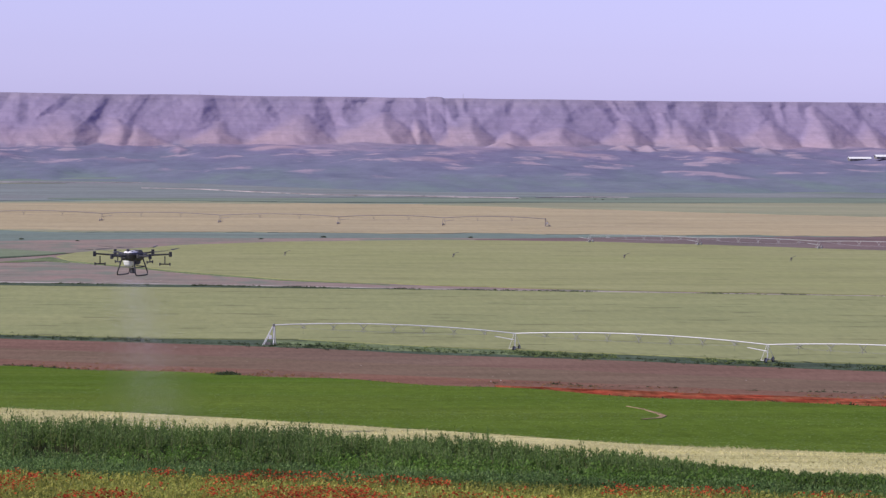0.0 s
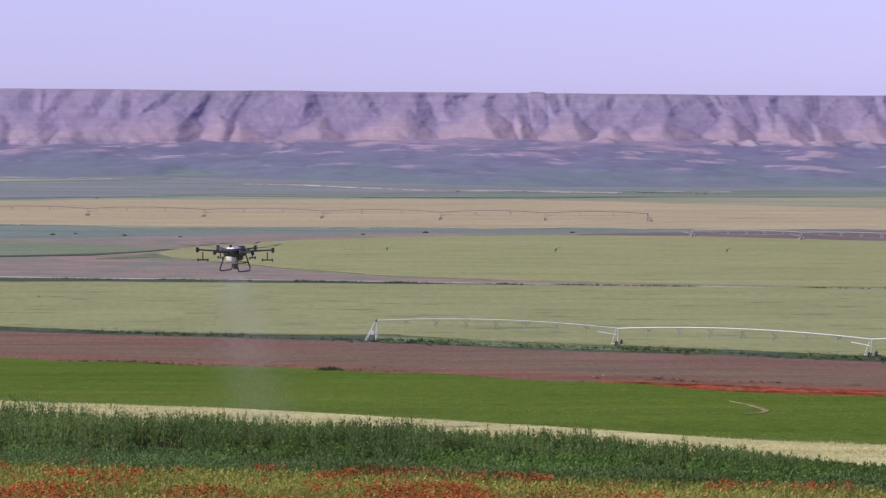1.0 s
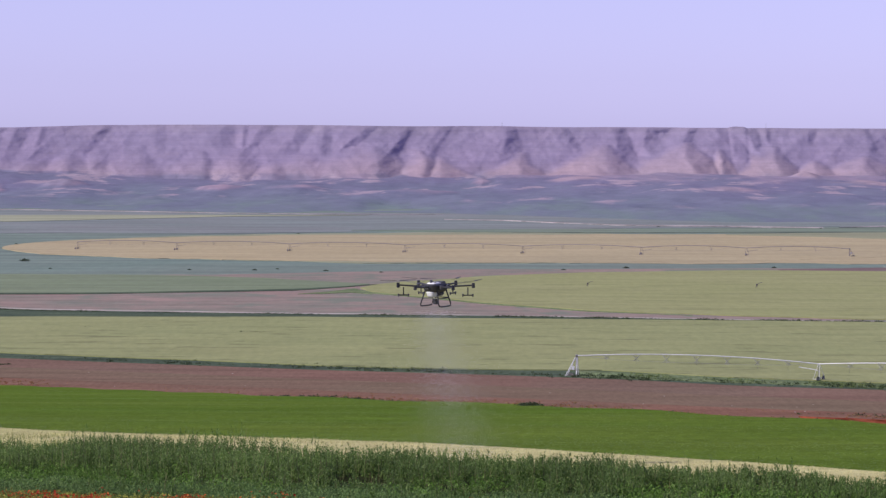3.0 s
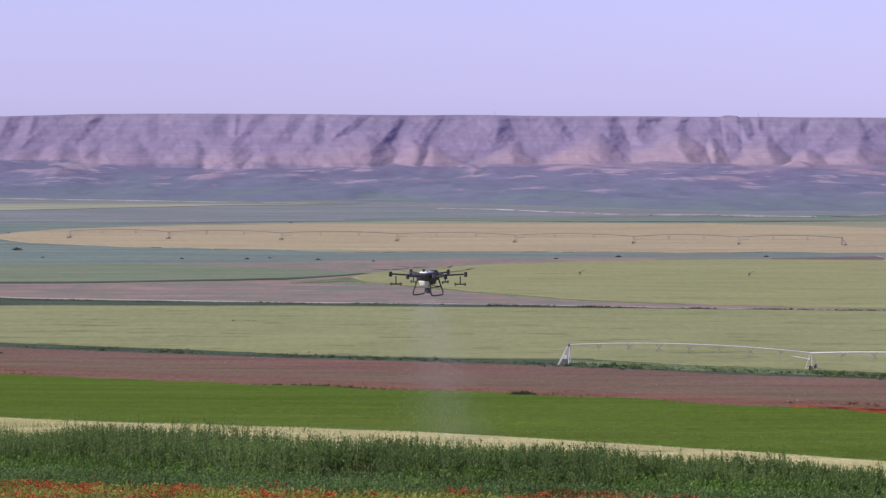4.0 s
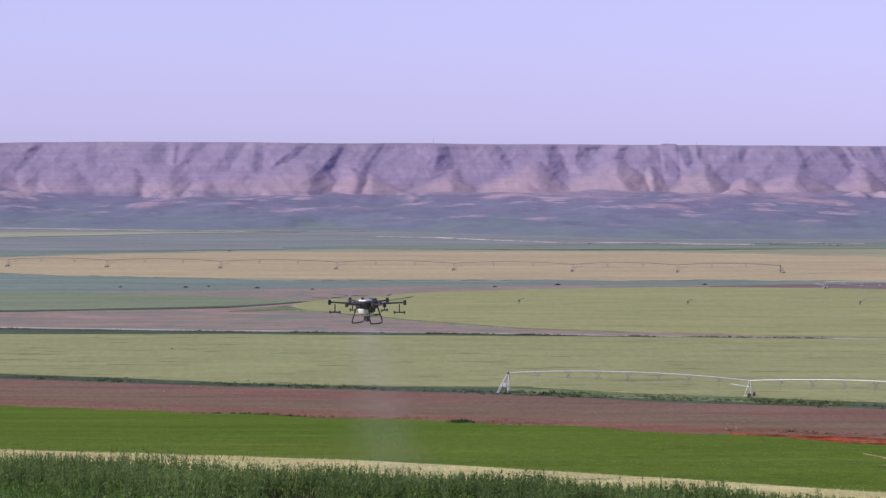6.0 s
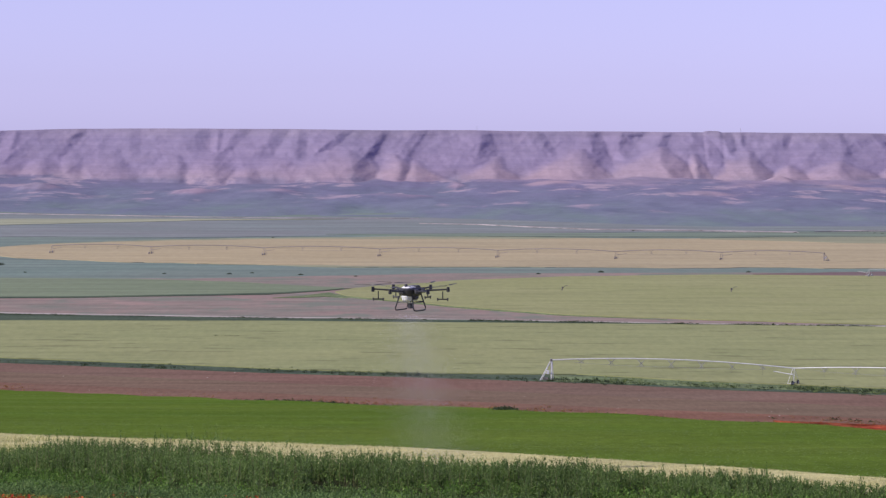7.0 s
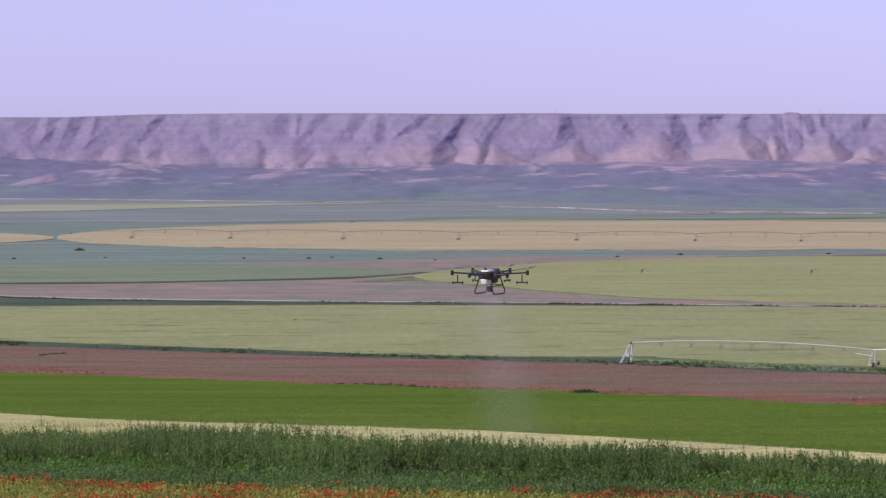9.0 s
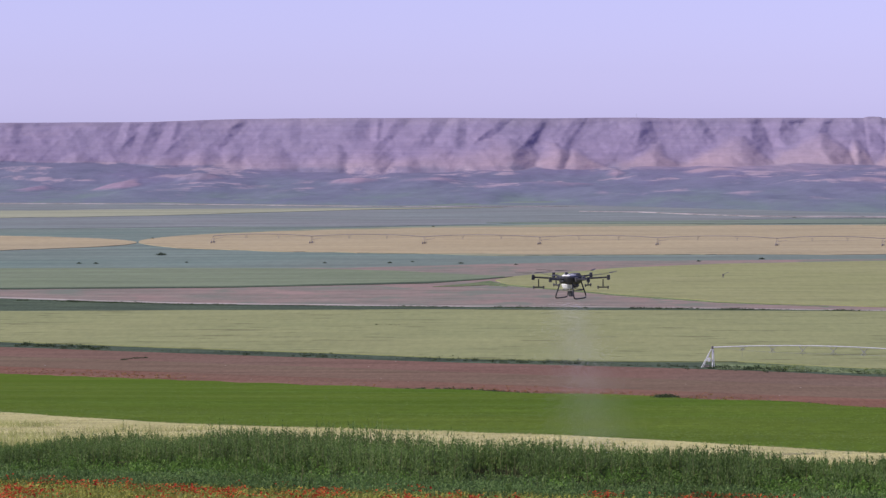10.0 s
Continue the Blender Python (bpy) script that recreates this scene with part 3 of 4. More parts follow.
def cliff_y(x, z):
    """How far off the upper slope stands at each height: ledged and cut by gullies. Also its waviness."""
    top = rim_z(x, CREST_Y + 0 * x)
    q = np.maximum(top - z, 0)
    rough = fbm(x / 26.0, z / 15.0, 61, 4)
    ledge = 0.35 * np.sin(z * 0.85 + 1.6 * fbm(x / 55.0, z / 30.0, 62, 2)) * np.clip(0.5 + fbm(x / 70.0, z / 9.0, 66, 2), 0, 1)
    plain = CREST_Y - FACE_SLOPE * q - 9.0 * fbm(x / 130.0, 0 * x, 31, 2)
    bite = 0.0 * x
    warp = 0.8 * rough + 1.8 * fbm(x / 55.0, z / 26.0, 77, 2)
    cuts = WEST_GULLIES + EAST_GULLIES
    for (xt, xb, wt, wb, zb), (nt, nb, mt, mb, _) in zip(cuts, cuts[1:] + [(620, 620, 9, 9, 30)]):
        t = np.clip(q / (51.0 - zb), 0, 1.35)
        k = np.minimum(t, 1)
        w = wt + (wb - wt) * k
        lit = np.maximum(8.0, nt - mt - xt) * (1 - k) + np.maximum(8.0, nb - mb - xb) * k
        dx = x + warp * np.minimum(1, 0.3 + t) - (xt + (xb - xt) * t)
        deep = np.interp(xt, [-140, 0], [0.22, 0.31]) * w + 1.2
        deep = deep * np.clip((1.35 - t) / 0.35, 0, 1) * np.clip(0.3 + q / 6.0, 0, 1)
        side = np.maximum(0, 1 - np.where(dx < 0, -dx / w, dx / lit))
        bite = np.maximum(bite, deep * side * (0.8 + 0.6 * side - 0.4 * side ** 2))
    bent = x + 0.5 * warp
    rills = 0.0 * x
    for k in range(4):
        lean = bent + (0.9, -0.7, 0.6, -0.5)[k] * q
        rills = rills + np.abs(value_noise(lean / (30.0 / 1.8 ** k), z / (34.0 / 1.8 ** k), 80 + k)) / 1.8 ** k
    worn = np.clip(q / 6.0, 0, 1)
    y = plain + bite + ledge * np.clip(q / 2.0, 0, 1) + worn * (2.3 * (rills - 0.75) + 1.4 * rough)
    return y, rough, warp, rills


def face_y(x, z):
    """The whole face: the upper slope with foothills in front of it."""
    y, rough, warp, rills = cliff_y(x, z)
    cliff = y
    hills = WEST_HILLS + EAST_HILLS
    behind = cliff_y(np.array([float(h[0]) for h in hills]), np.array([float(h[1]) for h in hills]))[0]
    for i, ((hx, hz, wl, wr), back_y) in enumerate(zip(hills, behind)):
        h = hz - z + 0.5 * rough
        base = hz - 15.5
        steep = (0.55, 0.68, 0.45, 0.6, 0.5)[i % 5] * (wr if hx > -110 else 0.6 * wr) + (6.5 if hx > -110 else 3.5)
        dx = x - hx - 0.10 * h + 2.2 * warp * np.clip(h / 9.0, 0, 1)
        gain = (steep + 2.0) / base
        off = np.where(dx < 0, -dx * steep / wl, dx * steep / wr)
        off = np.sqrt(off ** 2 + 3.0) - 1.73
        hill = back_y - 1.5 - (FACE_SLOPE + gain) * np.maximum(h, 0) + 60.0 * np.maximum(-h, 0) + off + np.clip(h / 5, 0, 1) * (2.6 * (rills - 0.75) + 1.6 * rough)
        y = -0.5 * np.logaddexp(-2 * y, -2 * hill)
    # second value masks the hill fronts painted paler, partly for sunlight
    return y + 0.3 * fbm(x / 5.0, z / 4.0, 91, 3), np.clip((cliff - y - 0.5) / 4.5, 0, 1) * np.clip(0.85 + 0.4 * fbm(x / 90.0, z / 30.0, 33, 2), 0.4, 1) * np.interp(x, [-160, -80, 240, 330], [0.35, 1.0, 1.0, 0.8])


def mesa():
    """Apron, face and plateau in one sheet: columns across, rows from the plain up to the rim and back over the plateau."""
    xs = spaced([(-3800, -570, 60), (-570, 640, 1050), (640, 3801, 60)])
    foot = 14.5 + 0 * xs
    for _ in range(3):
        start = face_y(xs, foot)[0]
        foot = np.clip(apron_z(xs, start - 1.0), 10.0, 31.0) + 0.1
    rows = []
    for v in np.linspace(0, 1, 90, endpoint=False):
        y = 1790 + (start - 1790) * v ** 0.92
        rows.append((y, apron_z(xs, y), np.clip((knoll_z(xs, y) - 0.35) / 0.8, 0, 1), wash_z(xs, y)))
    rim = rim_z(xs, CREST_Y + 0 * xs)
    for v in np.linspace(0, 1, 90):
        z = foot + (rim - foot) * v
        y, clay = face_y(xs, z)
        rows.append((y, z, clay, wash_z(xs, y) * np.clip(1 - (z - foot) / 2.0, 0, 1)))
    edge = rows[-1][0]
    for v in np.linspace(0.0, 1, 26)[1:] ** 2.2:
        y = edge + (4750 - edge) * v
        rows.append((y, rim_z(xs, y), 0 * xs, 0 * xs))
    v = np.stack([np.stack([xs, y, z], -1) for y, z, *_ in rows], 1)
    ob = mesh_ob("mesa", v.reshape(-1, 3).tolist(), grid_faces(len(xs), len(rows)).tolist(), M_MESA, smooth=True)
    for k, name in ((2, "sunlit_pale_clay"), (3, "slope_wash")):
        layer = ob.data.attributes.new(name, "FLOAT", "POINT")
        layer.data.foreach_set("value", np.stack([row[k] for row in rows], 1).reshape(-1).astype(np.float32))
    return tagged(ob, "long flat-topped clay mesa in haze-mauve colour, cut by gullies", "mesa", kind="structure")


mesa()



# ---- vegetation ----


def blades(rng, base, height, width, lean, bend=0.35):
    """Bent tapering blades: five corners each (a quad and a tip)."""
    n = len(base)
    a = rng.uniform(0, 2 * math.pi, n)
    face = rng.uniform(0, 2 * math.pi, n)
    side = np.stack([np.cos(face), np.sin(face), 0 * a], -1) * (width / 2)[:, None]
    out = np.stack([np.cos(a), np.sin(a), 0 * a], -1) * (height * lean)[:, None]
    up = np.array([0, 0, 1.0])[None] * height[:, None]
    mid = base + out * bend + up * 0.55
    tip = base + out + up
    v = np.stack([base - side, base + side, mid + side * 0.8, mid - side * 0.8, tip], 1)
    k = np.arange(n)[:, None] * 5
    quads = k + np.array([[0, 1, 2, 3]])
    tris = k + np.array([[3, 2, 4]])
    return v.reshape(-1, 3), quads, tris


def leaves(rng, centre, size, slope=0.6, rise=0.1, slim=0.28, twist=0.4):
    """Pointed four-cornered leaves, folded a little."""
    n = len(centre)
    a = rng.uniform(0, 2 * math.pi, n)
    s = rng.normal(rise, slope, n)
    along = np.stack([np.cos(a) * np.cos(s), np.sin(a) * np.cos(s), np.sin(s)], -1) * size[:, None]
    b = a + math.pi / 2
    across = np.stack([np.cos(b), np.sin(b), rng.normal(0, twist, n)], -1) * (size * slim)[:, None]
    v = np.stack([centre, centre + along * 0.5 + across, centre + along, centre + along * 0.5 - across], 1)
    return v.reshape(-1, 3), np.arange(n)[:, None] * 4 + np.array([[0, 1, 2, 3]])


def between(rng, near, far, n, x0, x1, power=1.0):
    """Random places between two lines, y as a function of x."""
    near, far = np.array(near), np.array(far)
    x = rng.uniform(x0, x1, n)
    a, b = np.interp(x, near[:, 0], near[:, 1]), np.interp(x, far[:, 0], far[:, 1])
    t = rng.uniform(0, 1, n) ** power
    return x, a + (b - a) * t, t


def in_view(x, y, pad=1.5):
    return (x > -0.187 * y - pad) & (x < 0.217 * y + pad)


rng = np.random.default_rng(5)


def weeds():
    """Tall leafy weeds: stem, drooping leaves, small seed heads."""
    parts = []
    x, y, t = between(rng, P_LINE, W_LINE, 15000, -19, 15)
    k = in_view(x, y) & (rng.uniform(0, 1, len(x)) < np.clip((t - 0.30) * 3.5, 0.08, 1)) & (fbm(x / 1.1, y / 3.0, 23, 2) > np.where(t > 0.7, -1.2, -0.3) - 4.0 * np.clip(x / y - 0.08, 0, 0.1))
    x, y, t = x[k], y[k], t[k]
    n = len(x)
    u = x / y
    tall = np.interp(u, [-0.19, -0.15, -0.113, -0.05, 0.017, 0.08, 0.15, 0.21], [0.26, 0.36, 0.58, 0.46, 0.36, 0.32, 0.12, 0.08])
    tall = tall * (0.45 + 0.55 * np.clip((t - 0.15) / 0.4, 0, 1))
    tall = (tall + 0.13) * (1 + 0.22 * fbm(x / 1.9, y / 4.0, 3, 2)) * rng.uniform(0.75, 1.12, n)
    tall = np.where(rng.uniform(0, 1, n) < 0.05, tall * 1.25, tall)
    base = np.stack([x, y, ground_z(x, y) + 0.05], -1)
    v, q, tr = blades(rng, base, tall, np.full(n, 0.016), np.full(n, 0.12))
    parts += [(v, q, 1), (np.zeros((0, 3)), tr - len(v), 1)]
    for j in range(38):
        h = rng.uniform(0.0, 1.0, n) ** 0.85 * 0.85 + 0.15
        sway = rng.normal(0, 0.022, (n, 2)) * (1.4 - h)[:, None]
        c = base.copy()
        c[:, 2] += tall * h
        c[:, :2] += sway
        size = (0.125 - 0.082 * h) * rng.uniform(0.7, 1.3, n)
        v, f = leaves(rng, c, size, 0.5, 0.8, 0.15)
        parts.append((v, f, 0))
    return parts


def join(parts, mats, name, label, category):
    v = np.concatenate([a for a, _, _ in parts])
    faces, mi, off = [], [], 0
    for a, f, k in parts:
        faces.extend((f + off).tolist())
        mi.extend([k] * len(f))
        off += len(a)
    me = bpy.data.meshes.new(name)
    me.from_pydata(v.tolist(), [], faces)
    for m in mats:
        me.materials.append(m)
    me.polygons.foreach_set("material_index", mi)
    me.update()
    return tagged(new(name, me), label, category, kind="stuff")


join(weeds(), [M_WEED, M_STEM], "tall_weeds", "dense dark green leafy weeds on the bank", "weeds")


def low_weeds():
    parts = []
    x, y, t = between(rng, P_LINE, W_LINE, 19000, -19, 15, 1.6)
    k = in_view(x, y) & (t < 0.46 + 0.14 * value_noise(x / 1.5, y / 3.0, 44))
    x, y, t = x[k], y[k], t[k]
    n = len(x)
    base = np.stack([x, y, ground_z(x, y) + 0.04], -1)
    high = 0.20 * np.clip(1.25 - 1.6 * t, 0.5, 1) * (1 + 0.5 * fbm(x / 0.7, y / 1.5, 52, 2))
    for j in range(16):
        c = base + np.stack([rng.normal(0, 0.10, n), rng.normal(0, 0.08, n), rng.uniform(0.02, 1.0, n) * high], -1)
        v, f = leaves(rng, c, rng.uniform(0.025, 0.06, n), 0.6, 0.7, 0.2)
        parts.append((v, f, 0))
    return parts


def leafy_weeds():
    """Low bushy plants with broad bright leaves, in clumps."""
    parts = []
    x, y, t = between(rng, P_LINE, W_LINE, 9000, -19, 15)
    k = in_view(x, y) & (t > 0.22) & (t < 0.58) & (fbm(x / 1.6, y / 3.0, 47, 2) > -0.25)
    x, y, t = x[k], y[k], t[k]
    n = len(x)
    tall = rng.uniform(0.18, 0.36, n)
    base = np.stack([x, y, ground_z(x, y) + 0.04], -1)
    for j in range(22):
        c = base + np.stack([rng.normal(0, 0.06, n), rng.normal(0, 0.06, n), tall * rng.uniform(0.1, 1.0, n)], -1)
        v, f = leaves(rng, c, rng.uniform(0.035, 0.075, n), 0.5, 0.5, 0.24)
        parts.append((v, f, 0))
    return parts


join(leafy_weeds(), [M_LEAFY], "leafy_weeds", "bright green broad-leaved weeds in low clumps", "weeds")
join(low_weeds(), [M_LOWWEED], "low_weeds", "low bluish-green weeds in front of taller ones", "weeds")


def meadow():
    parts = []
    near = [(-60, 38), (20, 36)]
    x, y, t = between(rng, near, P_LINE, 60000, -16, 14)
    k = in_view(x, y) & (y > 41)
    x, y = x[k], y[k]
    n = len(x)
    base = np.stack([x, y, ground_z(x, y) + 0.03], -1)
    v, q, tr = blades(rng, base, rng.uniform(0.07, 0.22, n), np.full(n, 0.014), rng.uniform(0.1, 0.5, n))
    parts += [(v, q, 0), (np.zeros((0, 3)), tr - len(v), 0)]
    c = base + np.stack([rng.normal(0, 0.05, n), rng.normal(0, 0.05, n), rng.uniform(0.02, 0.16, n)], -1)
    v, f = leaves(rng, c, rng.uniform(0.03, 0.075, n), 0.7)
    parts.append((v, f, 0))
    return parts


join(meadow(), [M_MEADOW], "meadow_grass", "yellowish green meadow grass among poppies", "grass")


def blossoms(n, size, lo, hi, clump, thin=0.15, x0=-16, x1=14):
    near = [(-60, 38), (20, 36)]
    far = [(a, b + 0.6) for a, b in P_LINE]
    x, y, t = between(rng, near, far, n, x0, x1)
    k = in_view(x, y) & (y > 41) & (fbm(x / 0.8, y / 1.7, clump, 3) + rng.normal(0, 0.14, n) > thin + 0.55 * np.clip((x / y - 0.07) / 0.1, 0, 1))
    x, y = x[k], y[k]
    m = len(x)
    c = np.stack([x, y, ground_z(x, y) + rng.uniform(lo, hi, m)], -1)
    s = rng.uniform(0.75, 1.25, m) * size * np.interp(x / y, [-0.18, -0.08, 0.1, 0.2], [1.1, 1.05, 0.92, 0.85])
    tilt = rng.normal(0, 0.4, (m, 2))
    ring = []
    for j in range(6):
        a = j * math.pi / 3 + rng.uniform(0, 0.5, m)
        r = np.stack([np.cos(a) * s, np.sin(a) * s, 0.42 * s + tilt[:, 0] * np.cos(a) * s + tilt[:, 1] * np.sin(a) * s], -1)
        ring.append(c + r)
    v = np.stack([c] + ring, 1)
    idx = np.arange(m)[:, None] * 7
    f = np.concatenate([idx + np.array([[0, 1 + j, 1 + (j + 1) % 6]]) for j in range(6)])
    return [(v.reshape(-1, 3), f, 0)]


join(blossoms(100000, 0.0185, 0.12, 0.26, 77, 0.30), [M_POPPY], "poppies", "scarlet poppies thickly scattered over the meadow", "poppies")
join(blossoms(80000, 0.0115, 0.06, 0.20, 91, -0.1), [M_YFLOWER], "yellow_flowers", "tiny yellow blossoms among the poppies", "flowers")


def dry_grass():
    x, y, t = between(rng, W_LINE, B_LINE, 125000, -34, 16)
    k = in_view(x, y)
    x, y, t = x[k], y[k], t[k]
    n = len(x)
    base = np.stack([x, y, ground_z(x, y) + 0.05], -1)
    h = rng.uniform(0.03, 0.09, n) * (1 + 0.3 * value_noise(x / 2.0, y / 3.0, 8))
    v, q, tr = blades(rng, base, h, np.full(n, 0.017), rng.uniform(0.8, 2.4, n))
    return [(v, q, 0), (np.zeros((0, 3)), tr - len(v), 0)]


def fresh_grass():
    far = [(a, b + 7 + 26 * min(1.0, max(0.0, (-a - 5) / 7))) for a, b in W_LINE]
    x, y, t = between(rng, W_LINE, far, 80000, -30, 16, 1.4)
    k = in_view(x, y) & (value_noise(x / 2.5, y / 4.0, 14) + 0.5 + 1.2 * np.clip(-(x / y) * 9 - 1.0, 0, 0.6) - t > 0)
    x, y = x[k], y[k]
    n = len(x)
    base = np.stack([x, y, ground_z(x, y) + 0.05], -1)
    v, q, tr = blades(rng, base, rng.uniform(0.12, 0.30, n), np.full(n, 0.014), rng.uniform(0.3, 0.9, n))
    return [(v, q, 0), (np.zeros((0, 3)), tr - len(v), 0)]


join(fresh_grass(), [M_FRESH], "fresh_grass", "yellow-green grass behind the tall weeds", "grass")
join(dry_grass(), [M_DRY], "dry_grass", "pale straw-coloured feathery grass strip", "grass")


def crop():
    x, y, t = between(rng, B_LINE, A_LINE, 130000, -60, 26, 1.7)
    k = in_view(x, y) & (y < 330)
    x, y = x[k], y[k]
    n = len(x)
    base = np.stack([x, y, ground_z(x, y) + 0.05], -1)
    c = base + np.stack([0 * x, 0 * x, rng.uniform(0.0, 0.05, n)], -1)
    v, f = leaves(rng, c, rng.uniform(0.05, 0.12, n), 0.06, 0.04, 0.3, 0.04)
    return [(v, f, 0)]


join(crop(), [M_CROP], "green_crop", "short bright green crop leaves", "crop")


def shrub_band(name, line, spread, n_clumps, size, label, mat, gap=0.25, seed=1):
    """A ragged row of low shrubs along a line."""
    r = np.random.default_rng(seed)
    line = np.array(line, float)
    x = r.uniform(line[0, 0], line[-1, 0], n_clumps)
    x = x[fbm(x / 18.0, 0 * x, seed + 60, 3) > -gap]
    m = len(x)
    y = np.interp(x, line[:, 0], line[:, 1]) + r.normal(0, spread, m)
    big = size * r.uniform(0.4, 1.0, m) * (1 + 0.6 * value_noise(x / 9.0, 0 * x, seed + 5))
    parts = []
    for j in range(34):
        d = r.normal(0, 1, (m, 3))
        d /= np.linalg.norm(d, axis=1)[:, None]
        rad = r.uniform(0.3, 1.0, m)[:, None]
        c = np.stack([x, y, ground_z(x, y)], -1) + d * rad * big[:, None] * np.array([1.3, 1.0, 0.0]) + np.array([0, 0, 1.0]) * (np.abs(d[:, 2]) * big * rad[:, 0] * 0.9)[:, None]
        v, f = leaves(r, c, big * r.uniform(0.3, 0.6, m), 0.8)
        parts.append((v, f, 0))
    return join(parts, [mat], name, label, "shrubs")


V_LINE = [(-170, 790), (-60, 737), (0, 711), (38, 693), (76, 675), (116, 653), (170, 627)]
shrub_band("verge_weeds", V_LINE, 3.0, 1100, 0.65, "ragged dark green weeds along the field verge", M_BUSH, 0.5, 3)
shrub_band("verge_weeds", [(18, 709), (38, 699), (60, 687), (90, 672), (120, 655), (170, 632)], 4.0, 2400, 0.38, "green weeds below the irrigation pipe", M_VLEAF, 0.5, 4)
shrub_band("bank_shrubs", [(-170, 968), (-121, 945), (-46, 928), (0, 921), (73, 904), (190, 880), (240, 868)], 1.0, 1900, 0.5, "dark low shrubs along the dirt road", M_BUSH, 0.7, 5)
shrub_band("edge_weeds", [(-20, 282), (-13.5, 262), (4.8, 202), (13.3, 163), (17.7, 135), (20.8, 121), (25, 104)], 0.7, 330, 0.22, "small weeds along the crop's edge", M_BUSH, 0.0, 6)
shrub_band("edge_flowers", [(2, 212), (4.8, 203), (13.3, 164), (17.7, 136), (20.8, 122), (25, 105)], 0.5, 420, 0.20, "yellow and rusty weeds along the crop's edge", M_RUSTY, 0.3, 16)
shrub_band("edge_poppies", [(-150, 708), (-126, 697), (-76, 671), (-32, 647), (13, 629), (50, 616), (90, 592), (130, 574)], 4.0, 1500, 0.33, "rusty red weeds fringing the ploughed field", M_RUSTY, 0.6, 8)
shrub_band("lodged_crop", [(-107, 869), (-96, 866)], 0.6, 60, 0.55, "dark green clump line in the barley", M_BUSH, 2.0, 9)
shrub_band("lodged_crop", [(-59, 846.5), (-52, 846)], 0.5, 36, 0.5, "dark green clump line in the barley", M_BUSH, 2.0, 10)
shrub_band("field_furrow", [(-105.2, 726), (-103.4, 731), (-100.3, 733.3)], 0.5, 50, 0.35, "short dark weedy furrow in the ploughed field", M_BUSH, 2.0, 11)
shrub_band("strip_weeds", [(55, 612), (128, 588), (150, 578)], 1.2, 150, 0.4, "dark weeds behind the red poppies", M_BUSH, 0.2, 7)


def bush(name, x, y, wide, tall, label, seed=0, leaf=M_BUSH):
    """A low rounded bush: twigs from one root and a ragged crown of leaves."""
    r = np.random.default_rng(seed + 900)
    root = new(name)
    root.matrix_world = pose(x, y, float(ground_z(x, y)))
    tagged(root, label, "bush")
    parts = []
    n = 40
    top = np.stack([r.uniform(-0.5, 0.5, n) * wide, r.uniform(-0.4, 0.4, n) * wide, r.uniform(0.4, 1, n) * tall], -1)
    v, q, tr = blades(r, np.zeros((n, 3)) + r.normal(0, 0.08 * wide, (n, 3)) * np.array([1, 1, 0]), top[:, 2], np.full(n, 0.012 * wide), np.full(n, 0.4))
    me = bpy.data.meshes.new("twigs")
    me.from_pydata(v.tolist(), [], q.tolist() + tr.tolist())
    me.materials.append(M_STEM)
    new("twigs", me).parent = root
    m = 1500
    d = r.normal(0, 1, (m, 3))
    d /= np.linalg.norm(d, axis=1)[:, None]
    rad = r.uniform(0.35, 1.0, m) ** 0.6
    lump = 1 + 0.35 * np.sin(d[:, 0] * 5 + seed) * np.cos(d[:, 1] * 4)
    c = d * (rad * lump)[:, None] * np.array([wide / 2, wide / 2, tall * 0.62])
    c[:, 2] = np.abs(c[:, 2]) + tall * 0.04
    v, f = leaves(r, c, r.uniform(0.035, 0.075, m) * wide, 0.8)
    me = bpy.data.meshes.new("crown")
    me.from_pydata(v.tolist(), [], f.tolist())
    me.materials.append(leaf)
    new("crown", me).parent = root
    return root


bush("bush", 3.5, 205, 1.7, 0.34, "low dark green bush at the field's edge", 1)


# ---- irrigation pivots ----


def part(name, bm, material, parent, label=""):
    me = bpy.data.meshes.new(name)
    bm.to_mesh(me)
    bm.free()
    me.materials.append(material)
    ob = new(name, me)
    ob.parent = parent
    if label:
        ob["label"] = label
    return ob


def tube(bm, pts, r, sides=8, r2=None):
    """A tube along points, capped."""
    pts = [Vector(p) for p in pts]
    rings = []
    for i, p in enumerate(pts):
        d = (pts[min(i + 1, len(pts) - 1)] - pts[max(i - 1, 0)]).normalized()
        a = d.cross(Vector((0, 0, 1)) if abs(d.z) < 0.9 else Vector((1, 0, 0))).normalized()
        b = d.cross(a)
        k = i / (len(pts) - 1)
        rr = r if r2 is None else r + (r2 - r) * k
        rings.append([bm.verts.new(p + (a * math.cos(t) + b * math.sin(t)) * rr) for t in (2 * math.pi * j / sides for j in range(sides))])
    for q, s in zip(rings, rings[1:]):
        for j in range(sides):
            bm.faces.new((q[j], q[(j + 1) % sides], s[(j + 1) % sides], s[j]))
    bm.faces.new(rings[0][::-1])
    bm.faces.new(rings[-1])


def box(bm, centre, size, turn=None, bevel=0.0):
    m = Matrix.Translation(centre) @ (turn.to_4x4() if turn else Matrix()) @ Matrix.Diagonal((*size, 1))
    made = bmesh.ops.create_cube(bm, size=1.0, matrix=m)
    if bevel:
        edges = list({e for v in made["verts"] for e in v.link_edges})
        bmesh.ops.bevel(bm, geom=edges, offset=bevel, segments=2, affect="EDGES", clamp_overlap=True)


def one(fn, *args, **kw):
    bm = bmesh.new()
    fn(bm, *args, **kw)
    return bm


